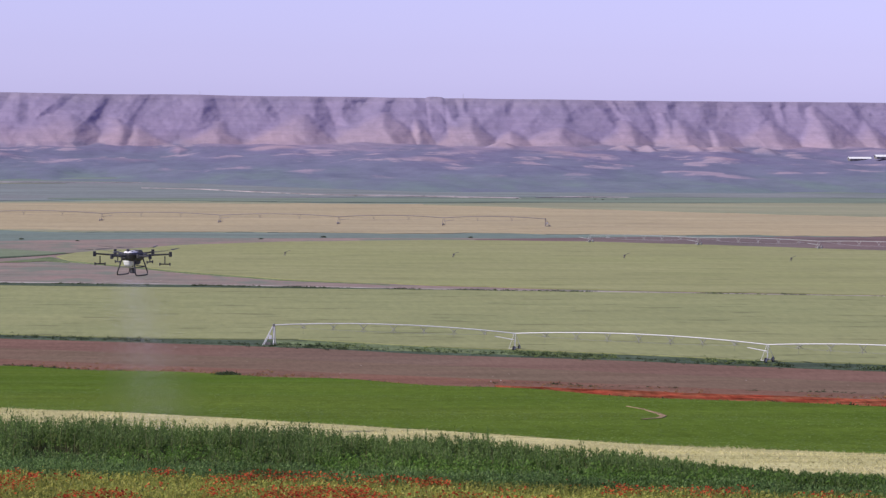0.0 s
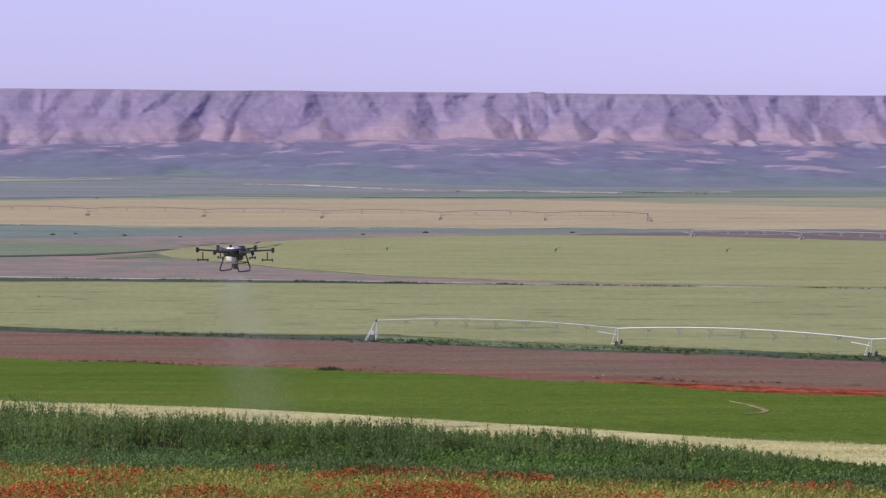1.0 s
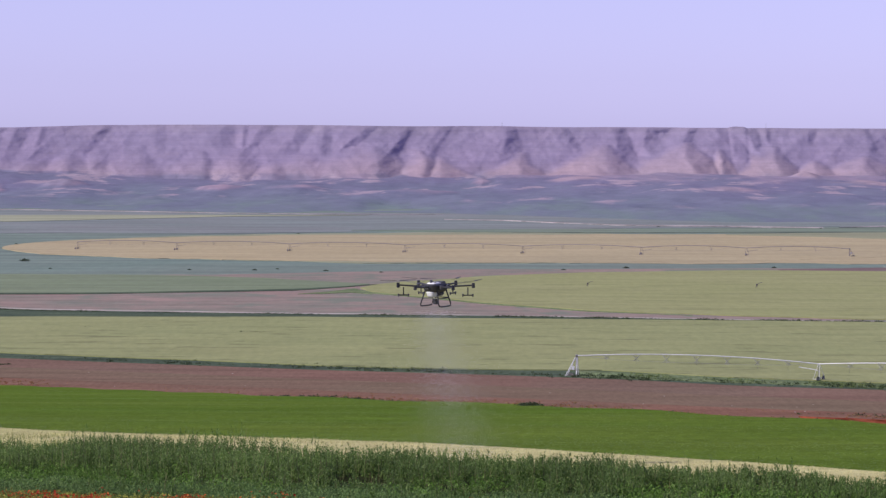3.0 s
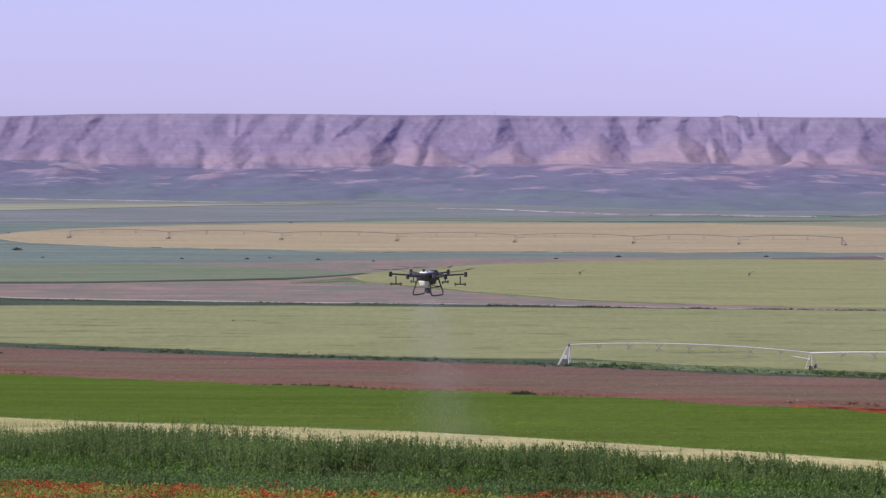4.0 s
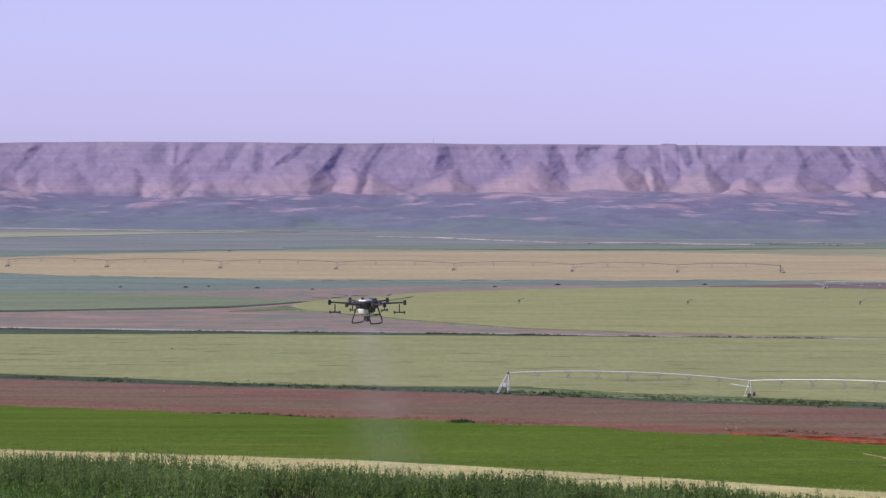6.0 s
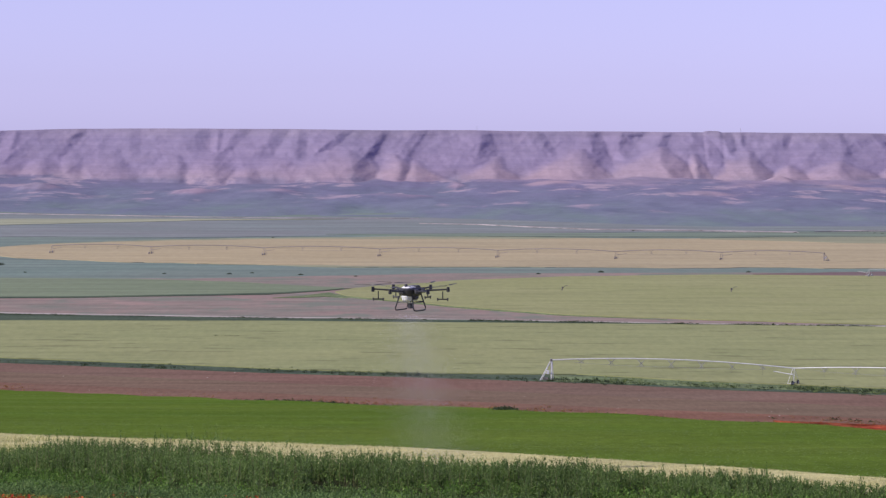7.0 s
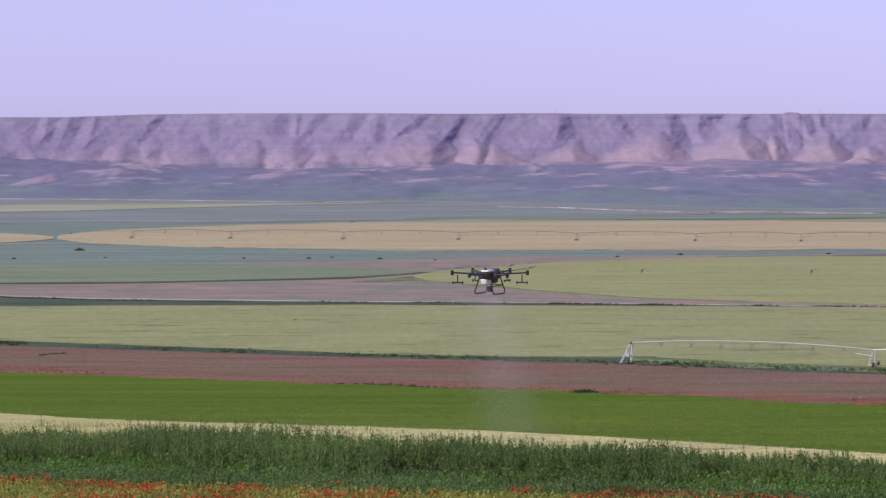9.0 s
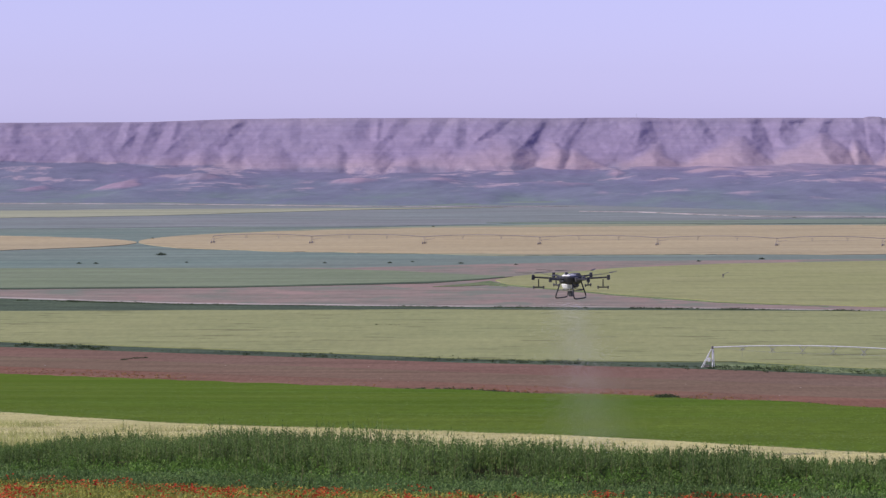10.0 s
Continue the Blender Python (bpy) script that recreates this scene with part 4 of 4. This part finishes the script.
def wheel_bm(c, axis, r, w):
    """A lugged tyre round a dished rim."""
    bm = bmesh.new()
    a = axis.normalized()
    u = a.cross(Vector((0, 0, 1))).normalized()
    v = a.cross(u)
    prof = [(-w / 2, r * 0.55), (-w / 2, r * 0.9), (-w * 0.35, r), (w * 0.35, r), (w / 2, r * 0.9), (w / 2, r * 0.55)]
    n = 20
    rings = []
    for i in range(n):
        t = 2 * math.pi * i / n
        lug = 1.0 + (0.04 if i % 2 else 0)
        d = u * math.cos(t) + v * math.sin(t)
        rings.append([bm.verts.new(c + a * p + d * (q * (lug if q > r * 0.95 else 1))) for p, q in prof])
    for i in range(n):
        p, q = rings[i], rings[(i + 1) % n]
        for j in range(len(prof)):
            k = (j + 1) % len(prof)
            bm.faces.new((p[j], p[k], q[k], q[j]))
    return bm


def pivot(name, stations, heights, camber, metal, label, centre=True, pipe_r=0.11, hangers=7, thick=0.035):
    """A sprinkler pivot: pipe spans over wheeled towers, with trusses and hanging sprinklers below the pipe."""
    root = new(name)
    root.matrix_world = pose(stations[0][0], stations[0][1], 0)
    tagged(root, label, "irrigation pivot")
    o = Vector((stations[0][0], stations[0][1], 0))
    st = [Vector((a, b, 0)) - o for a, b in stations]
    for i, (a, b) in enumerate(zip(st, st[1:])):
        ha, hb = heights[i], heights[i + 1]
        d = (b - a)
        along = d.normalized()
        side = along.cross(Vector((0, 0, 1)))

        def arch(k):
            return a + d * k + Vector((0, 0, ha + (hb - ha) * k + camber * 4 * k * (1 - k)))
        pipe = part("span_pipe", one(tube, [arch(k / 16) for k in range(17)], pipe_r, 10), metal, root)
        lows = []
        for h in range(1, hangers + 1):
            k = h / (hangers + 1)
            top = arch(k)
            drop = 1.25 * min(1.0, 3.2 * k, 3.2 * (1 - k)) + 0.35
            l, r = top + side * 0.75 + Vector((0, 0, -drop)), top - side * 0.75 + Vector((0, 0, -drop))
            lows.append((l, r))
            bm = bmesh.new()
            tube(bm, [top - along * 0.9, l + along * 0.5], thick, 5)
            tube(bm, [top + along * 0.9, l - along * 0.5], thick, 5)
            tube(bm, [top - along * 0.9, r + along * 0.5], thick, 5)
            tube(bm, [top + along * 0.9, r - along * 0.5], thick, 5)
            tube(bm, [l, r], thick, 5)
            part("truss_brace", bm, M_STRUT if metal is M_GALV else metal, root)
            bm = bmesh.new()
            tube(bm, [top + side * 0.2, top + side * 0.25 + Vector((0, 0, -1.9))], 0.018, 5)
            box(bm, top + side * 0.25 + Vector((0, 0, -1.95)), (0.10, 0.10, 0.12), bevel=0.02)
            part("sprinkler_drop", bm, M_DULL, root)
        for s in (0, 1):
            pts = [arch(0.02)] + [q[s] for q in lows] + [arch(0.98)]
            part("truss_rod", one(tube, pts, 0.014, 5), M_STRUT if metal is M_GALV else metal, root)
    for i, p in enumerate(st):
        nxt = st[min(i + 1, len(st) - 1)] - st[max(i - 1, 0)]
        along = nxt.normalized()
        side = along.cross(Vector((0, 0, 1)))
        h = heights[i]
        top = p + Vector((0, 0, h))
        if i == 0 and centre:
            stand = part("pivot_stand", one(tube, [p, top + Vector((0, 0, 0.25))], 0.14, 10), metal, root)
            for sx in (-1, 1):
                for sy in (-1, 1):
                    foot = p + along * (-2.2 if sx < 0 else 0.25) + side * sy * 0.95
                    part("leg", one(tube, [foot, top + along * sx * 0.2 + side * sy * 0.2 - Vector((0, 0, 0.35))], 0.085, 6), metal, stand)
                    part("foot_pad", one(box, foot + Vector((0, 0, 0.06)), (0.5, 0.5, 0.12), None, 0.02), M_DULL, stand)
                out = -1.35 if sx < 0 else 0.2
                part("cross_bar", one(tube, [p + along * out + side * -0.75 + Vector((0, 0, h * 0.36)), p + along * out + side * 0.75 + Vector((0, 0, h * 0.36))], 0.05, 6), metal, stand)
            part("side_brace", one(tube, [p - along * 1.35 + side * 0.75 + Vector((0, 0, h * 0.36)), p + along * 0.2 + side * 0.75 + Vector((0, 0, h * 0.36))], 0.05, 6), metal, stand)
            part("swivel", one(tube, [top + Vector((0, 0, -0.35)), top + Vector((0, 0, 0.22))], 0.24, 12), M_DULL, stand, "dark swivel joint on the stand")
            part("control_box", one(box, p - side * -0.9 + Vector((0, 0, h * 0.42)) - along * 0.5, (0.55, 0.35, 0.8), None, 0.03), M_WHITE, root, "white steel control box")
            part("control_box_back", one(box, p + side * 0.9 - along * 0.5 + Vector((0, 0, h * 0.42)), (0.4, 0.3, 0.5), None, 0.03), M_WHITE, root)
            part("pump_motor", one(box, p - along * 1.3 - side * 0.4 + Vector((0, 0, 0.35)), (1.1, 0.6, 0.6), None, 0.08), M_DULL, root, "dark pump motor at the stand")
            part("supply_pipe", one(tube, [p - along * 1.9 - side * 0.4 + Vector((0, 0, 0.25)), p - along * 0.2 + Vector((0, 0, 0.3))], 0.1, 8), M_DULL, root)
            continue
        tower = new("drive_tower")
        tower.parent = root
        for sy in (-1, 1):
            hub = p + side * sy * 1.85 + Vector((0, 0, 0.55))
            part("leg", one(tube, [hub - along * 0.65, top - along * 0.15 + Vector((0, 0, -0.05))], 0.042, 6), metal, tower)
            part("leg", one(tube, [hub + along * 0.65, top + along * 0.15 + Vector((0, 0, -0.05))], 0.042, 6), metal, tower)
            part("sill_bar", one(tube, [hub - along * 0.7, hub + along * 0.7], 0.05, 6), metal, tower)
            # far pivots' tyres take the metal's grey: haze painted over black rubber
            part("wheel", wheel_bm(hub + along * 0.35, along, 0.56, 0.3), M_TYRE if metal is M_GALV else metal, tower)
            part("wheel_rim", one(tube, [hub + along * 0.24, hub + along * 0.46], 0.30, 12), metal, tower)
        part("base_beam", one(tube, [p + side * -1.85 + Vector((0, 0, 0.6)), p + side * 1.85 + Vector((0, 0, 0.6))], 0.09, 8), metal, tower)
        part("cross_bar", one(tube, [p + side * -0.95 + Vector((0, 0, h * 0.56)), p + side * 0.95 + Vector((0, 0, h * 0.56))], 0.04, 6), metal, tower)
        part("motor_box", one(box, p + Vector((0, 0, 0.62)), (0.45, 0.5, 0.4), None, 0.04), M_DULL, tower)
        part("tower_brace", one(tube, [top - along * 4.3 + Vector((0, 0, -0.75)), top - along * 0.15 + Vector((0, 0, -1.3))], 0.085, 8), metal, tower)
    return root


M_WORN = plain_mat("weathered_grey_steel", (0.25, 0.22, 0.21), 0.7, 0.1, 0.2, 2.0)
NEAR = [(21.4, 701.8), (70.4, 689.7), (117.5, 660.0), (162.0, 630.0)]
pivot("irrigation_pivot", NEAR, [4.3, 3.55, 3.55, 3.55], 0.95, M_GALV, "long galvanised sprinkler pivot beside the barley field", True, 0.11, 7, 0.038)
FAR = [(149.5, 1348.0), (109.1, 1354.0), (67.4, 1360.5), (20.0, 1371.5), (-27.9, 1383.0), (-75.6, 1393), (-123, 1403), (-165, 1411)]
pivot("irrigation_pivot", FAR, [3.2] * 8, 0.8, M_WORN, "dark weathered sprinkler pivot on the wheat field", True, 0.16, 2, 0.03)
REDP = [(149.5, 1203.2), (185.7, 1184.5), (224.5, 1162.4), (262, 1140)]
pivot("irrigation_pivot", REDP, [2.7] * 4, 0.45, M_TRUSS, "white galvanised sprinkler pivot behind the crop circle", False, 0.10, 5, 0.03)

# ---- drive units standing in the crop circle ----


def field_sprinkler(x, y):
    """A dark drive unit with a slanting feed arm, half sunk in the crop."""
    root = new("field_sprinkler")
    root.matrix_world = pose(x, y, 0.0)
    tagged(root, "dark sprinkler unit standing in the green crop", "sprinkler", "sprinklers in the crop circle")
    part("post", one(tube, [(0, 0, 0), (0, 0, 1.5)], 0.10, 8), M_DULL, root)
    part("motor_box", one(box, (0, 0, 1.15), (0.6, 0.5, 0.6), None, 0.08), M_DULL, root)
    part("leg", one(tube, [(-0.6, 0.3, 0.0), (0, 0, 1.2)], 0.07, 6), M_DULL, root)
    part("feed_arm", one(tube, [(0.1, 0, 1.3), (0.8, 0.4, 1.7), (1.6, 0.8, 1.9)], 0.075, 6), M_DULL, root)
    part("nozzle", one(tube, [(1.55, 0.78, 1.89), (1.85, 0.9, 1.85)], 0.08, 6, 0.05), M_WORN, root)
    return root


unit = field_sprinkler(-17.4, 1085.3)
for fx, fy in ((36.8, 1090.6), (90.7, 1084.5), (145.7, 1082.3), (197.5, 1068.6)):
    copy_thing(unit, pose(fx, fy, 0))

# ---- spraying drone ----
M_CARBON = plain_mat("black_carbon", (0.022, 0.022, 0.024), 0.45, 0.0, 0.2, 20.0)
M_SHELL = plain_mat("white_plastic_shell", (0.72, 0.72, 0.73), 0.4, 0.0, 0.06, 10.0)
M_TANK = plain_mat("translucent_white_tank", (0.62, 0.63, 0.64), 0.45, 0.0, 0.08, 10.0)
M_DARK = plain_mat("dark_grey_plastic", (0.05, 0.05, 0.06), 0.5, 0.0, 0.15, 15.0)


def shell(bm, rings, sides=20):
    """A lofted body: rings of (z, half length, half width, x shift)."""
    loops = []
    for z, a, b, sx in rings:
        loop = []
        for j in range(sides):
            t = 2 * math.pi * j / sides
            c, s = math.cos(t), math.sin(t)
            k = 0.55
            loop.append(bm.verts.new((sx + a * math.copysign(abs(c) ** k, c), b * math.copysign(abs(s) ** k, s), z)))
        loops.append(loop)
    for p, q in zip(loops, loops[1:]):
        for j in range(sides):
            bm.faces.new((p[j], p[(j + 1) % sides], q[(j + 1) % sides], q[j]))
    bm.faces.new(loops[0][::-1])
    bm.faces.new(loops[-1])


def drone(m):
    """A six-armed crop-spraying drone: +X is its nose."""
    root = new("spraying_drone")
    root.matrix_world = m
    tagged(root, "black six-rotor spraying drone with white tank, flying", "drone")
    body = part("body", one(shell, [(-0.10, 0.26, 0.15, 0), (-0.04, 0.32, 0.20, 0), (0.06, 0.33, 0.21, 0), (0.10, 0.28, 0.17, 0)]), M_CARBON, root)
    part("top_cover", one(shell, [(0.08, 0.19, 0.14, -0.07), (0.11, 0.18, 0.13, -0.07), (0.135, 0.13, 0.09, -0.08), (0.14, 0.07, 0.05, -0.09)]), M_SHELL, root, "white plastic top cover")
    part("battery", one(box, (0.20, 0, 0.10), (0.18, 0.22, 0.09), None, 0.02), M_DARK, root)
    part("antenna_puck", one(tube, [(-0.20, 0, 0.13), (-0.20, 0, 0.19)], 0.035, 12), M_DARK, root)
    part("tank", one(shell, [(-0.22, 0.07, 0.07, -0.16), (-0.19, 0.10, 0.09, -0.16), (-0.10, 0.13, 0.12, -0.15), (-0.05, 0.11, 0.10, -0.15)]), M_TANK, root, "white translucent spray tank")
    part("pump_housing", one(box, (0.12, 0, -0.13), (0.2, 0.22, 0.14), None, 0.03), M_DARK, root)
    part("radar", one(tube, [(0.0, 0, -0.28), (0.0, 0, -0.40)], 0.06, 12), M_DARK, root)
    part("radar_mount", one(tube, [(0.0, 0, -0.08), (0.0, 0, -0.30)], 0.02, 8), M_CARBON, root)
    for k in range(6):
        a = radians(60 * k)
        d = Vector((math.cos(a), math.sin(a), 0))
        n = Vector((-d.y, d.x, 0))
        tip = d * 0.90 + Vector((0, 0, 0.06))
        arm = part("arm", one(tube, [d * 0.22 + Vector((0, 0, 0.02)), tip], 0.024, 10, 0.019), M_CARBON, root)
        part("hinge", one(tube, [d * 0.30 + Vector((0, 0, -0.02)), d * 0.30 + Vector((0, 0, 0.07))], 0.045, 10), M_DARK, arm)
        part("motor", one(tube, [tip + Vector((0, 0, -0.045)), tip + Vector((0, 0, 0.0)), tip + Vector((0, 0, 0.055))], 0.04, 14, 0.036), M_CARBON, root)
        part("motor_mount", one(box, tip + Vector((0, 0, -0.04)), (0.07, 0.07, 0.05), None, 0.012), M_DARK, root)
        spin = radians((18, 100, -35, 60, 140, 5)[k])
        for s in (0, math.pi):
            q = spin + s
            e = Vector((math.cos(q), math.sin(q), 0))
            w = Vector((-e.y, e.x, 0))
            bm = bmesh.new()
            rows = []
            for t, c, tw in ((0.03, 0.016, 0.25), (0.12, 0.030, 0.28), (0.28, 0.026, 0.16), (0.46, 0.012, 0.08)):
                p = tip + e * t + Vector((0, 0, 0.10 + 0.04 * t))
                rows.append([bm.verts.new(p + w * (c * x) + Vector((0, 0, tw * c * x + zz))) for x, zz in ((-1, 0), (0, 0.005), (1, 0), (0, -0.003))])
            for p, r in zip(rows, rows[1:]):
                for j in range(4):
                    bm.faces.new((p[j], p[(j + 1) % 4], r[(j + 1) % 4], r[j]))
            bm.faces.new(rows[0][::-1])
            bm.faces.new(rows[-1])
            part("propeller_blade", bm, M_CARBON, root)
        if k in (0, 1, 2, 5):
            drop = d * 0.77 + Vector((0, 0, 0.05))
            hang = part("nozzle_hanger", one(tube, [drop + Vector((0, 0, -0.04)), drop + Vector((0, 0, -0.22))], 0.014, 8), M_CARBON, root)
            part("nozzle_bar", one(tube, [drop + d * -0.13 + Vector((0, 0, -0.23)), drop + d * 0.13 + Vector((0, 0, -0.23))], 0.016, 8), M_CARBON, hang)
            for s in (-1, 1):
                part("spray_nozzle", one(tube, [drop + d * 0.12 * s + Vector((0, 0, -0.20)), drop + d * 0.12 * s + Vector((0, 0, -0.27))], 0.022, 8, 0.014), M_DARK, hang)
    for s in (-1, 1):
        path = [(0.20, 0.17 * s, -0.06), (0.27, 0.255 * s, -0.38), (0.24, 0.265 * s, -0.43), (0.16, 0.27 * s, -0.44), (-0.16, 0.27 * s, -0.44), (-0.24, 0.265 * s, -0.43), (-0.27, 0.255 * s, -0.38), (-0.20, 0.17 * s, -0.06)]
        gear = part("landing_leg", one(tube, path, 0.017, 8), M_CARBON, root)
        part("landing_bar", one(tube, [(-0.24, 0.215 * s, -0.25), (0.24, 0.215 * s, -0.25)], 0.012, 8), M_CARBON, gear)
    part("leg_brace", one(tube, [(0.235, -0.21, -0.24), (0.235, 0.21, -0.24)], 0.012, 8), M_CARBON, root)
    part("leg_brace", one(tube, [(-0.235, -0.21, -0.24), (-0.235, 0.21, -0.24)], 0.012, 8), M_CARBON, root)
    for s in (-1, 1):
        part("cover_strap", one(box, (-0.07 + 0.09 * s, 0, 0.135), (0.025, 0.20, 0.02), None, 0.005), M_DARK, root)
        part("side_hose", one(tube, [(0.12, 0.13 * s, -0.10), (0.02, 0.19 * s, -0.15), (-0.10, 0.17 * s, -0.12), (-0.16, 0.14 * s, -0.04)], 0.012, 6), M_DARK, root)
    part("camera_pod", one(box, (0.34, 0, -0.02), (0.06, 0.10, 0.08), None, 0.015), M_DARK, root)
    return root


drone(Matrix.Translation((-0.90, 81.0, 48.12)) @ Matrix.Rotation(radians(1.5), 4, "X") @ pose(0, 0, 0, 0, 0, 58))


def spray(x, y, z):
    """Fine droplets falling from the nozzles and drifting with the wind."""
    r = np.random.default_rng(12)
    n = 105000
    f = r.uniform(0, 1, n)
    fall = f * (z - 0.6 - float(ground_z(x, y)))
    px = x + r.normal(0, 1, n) * (0.25 + 0.40 * f) + 0.7 * f
    py = y + r.normal(0, 1, n) * (0.30 + 0.55 * f)
    c = np.stack([px, py, z - 0.6 - fall], -1)
    s = r.uniform(0.0007, 0.0013, n)
    d = np.array([(1, 1, 1), (-1, -1, 1), (-1, 1, -1), (1, -1, -1)], float)
    v = (c[:, None] + d[None] * s[:, None, None]).reshape(-1, 3)
    k = np.arange(n)[:, None] * 4
    faces = np.concatenate([k + np.array([q]) for q in ((0, 1, 2), (0, 3, 1), (0, 2, 3), (1, 3, 2))])
    return join([(v, faces, 0)], [M_DROP], "spray_mist", "faint whitish mist of spray below the drone", "spray")


M_DROP = plain_mat("spray_droplet", (0.8, 0.8, 0.82), 0.3, 0.0, 0.05, 5.0)
spray(-0.93, 81.0, 48.16)


# ---- small far things ----
first = bush("bush", -184.7, 1214.9, 1.9, 0.72, "small dark bush out on the plain", 2, M_FARBUSH)
first["group"] = "bushes on the plain"
BUSHES = [(-190.9, 1215.3, 1.0), (-170.9, 1289, 2.0), (-198, 1466, 1.0), (-101.8, 1214, 0.8), (-78.3, 1212.7, 1.0), (-70.7, 1221.7, 0.7),
          (-152.8, 1222.4, 0.7), (-52.6, 1207.5, 1.0), (-32.6, 1196, 0.8), (32.4, 1219, 0.9), (55.7, 1236, 1.2), (109.9, 1240, 1.0), (129.7, 1738.4, 1.3),
          (145.2, 1731.9, 1.0), (214.6, 1708, 1.2), (217.5, 1699.5, 1.3), (225.5, 1710.3, 1.1), (94.9, 1741, 1.0), (-83.5, 1615, 1.0), (175, 1709.7, 1.3)]
for i, (bx, by, k) in enumerate(BUSHES):
    c = copy_thing(first, pose(bx, by, 0, 0, 0, 47 * i))
    c.scale = (k, k, k)


def mast(x, y, tall):
    """A thin lattice mast on the rim."""
    z = float(rim_z(np.array(x), np.array(y)))
    root = new("radio_mast")
    root.matrix_world = pose(x, y, z - 0.3)
    tagged(root, "thin grey lattice mast on the mesa's rim", "mast", "masts on the mesa")
    for k in range(3):
        a = 2 * math.pi * k / 3
        part("upright", one(tube, [(0.35 * math.cos(a), 0.35 * math.sin(a), 0), (0.08 * math.cos(a), 0.08 * math.sin(a), tall)], 0.05, 5), M_TRUSS, root)
    for k in range(6):
        h, w = tall * (k + 1) / 7, 0.35 - 0.27 * (k + 1) / 7
        pts = [(w * math.cos(2 * math.pi * j / 3), w * math.sin(2 * math.pi * j / 3), h) for j in range(4)]
        part("brace", one(tube, pts, 0.03, 4), M_TRUSS, root)
    return root


mast(50.2 / 6000 * 2600, 2605, 3.4)
mast(517.2 / 6000 * 2600, 2605, 3.6)


def shed(x, y, long, deep, tall, turn):
    """A long low farm shed with a pale pitched roof."""
    z = float(apron_z(np.array(x), np.array(y)))
    root = new("farm_shed")
    root.matrix_world = pose(x, y, z - 0.2, 0, 0, turn)
    tagged(root, "long low farm shed with a white roof", "shed")
    part("wall", one(box, (0, 0, tall * 0.32), (long, deep, tall * 0.64), None, 0.05), M_DULL, root)
    for s in (-1, 1):
        bm = bmesh.new()
        box(bm, (0, s * deep * 0.27, tall * 0.80), (long + 1.0, deep * 0.60, 0.12), Matrix.Rotation(-s * 0.28, 3, "X"))
        part("roof", bm, M_WHITE, root, "white sheet-metal roof")
    n = int(long / 4)
    for k in range(n):
        part("door", one(box, (-long / 2 + (k + 0.5) * long / n, -deep / 2 - 0.04, tall * 0.26), (1.8, 0.1, tall * 0.5), None, 0.02), M_WORN, root)
    return root


shed(474.0, 2312, 15, 7, 2.5, 3)
shed(488.0, 2278, 20, 8, 2.8, 2)

# wheel track curling through the green crop
arc = [(15.1, 111.4), (15.25, 108.2), (15.1, 103.8), (14.75, 99.7), (13.8, 94.3), (12.9, 91.7)]
inner = [(15.08, 111.2), (15.18, 107.8), (14.92, 103.2), (14.5, 99.2), (13.68, 94.6), (12.88, 91.9)]
band("wheel_track", inner, arc, M_TRACK, "bare wheel track curling through the green crop", 0.08, cols=60, rows=4, category="track")


def stones():
    """Pale stones lying about on the ploughed soil."""
    r = np.random.default_rng(31)
    n = 34
    x = r.uniform(-130, 150, n)
    y = 705 - 0.48 * x - r.uniform(2, 85, n)
    k = y > 312000 / 520.0 - 0.2 * x
    x, y = x[k], y[k]
    parts = []
    for px, py in zip(x, y):
        size = r.uniform(0.06, 0.14)
        d = r.normal(0, 1, (14, 3))
        d /= np.linalg.norm(d, axis=1)[:, None]
        bm = bmesh.new()
        for q in d:
            bm.verts.new((px + q[0] * size * 1.3, py + q[1] * size, float(ground_z(px, py)) + 0.08 + q[2] * size * 0.6))
        bmesh.ops.convex_hull(bm, input=bm.verts)
        bm.verts.index_update()
        parts.append((np.array([tuple(v.co) for v in bm.verts]), np.array([[v.index for v in f.verts] for f in bm.faces if len(f.verts) == 3]), 0))
        bm.free()
    return join(parts, [M_STONE], "field_stones", "pale stones scattered on the ploughed soil", "stones")


M_STONE = plain_mat("pale_stone", (0.42, 0.37, 0.34), 0.9, 0.0, 0.2, 4.0, 0.1)
stones()
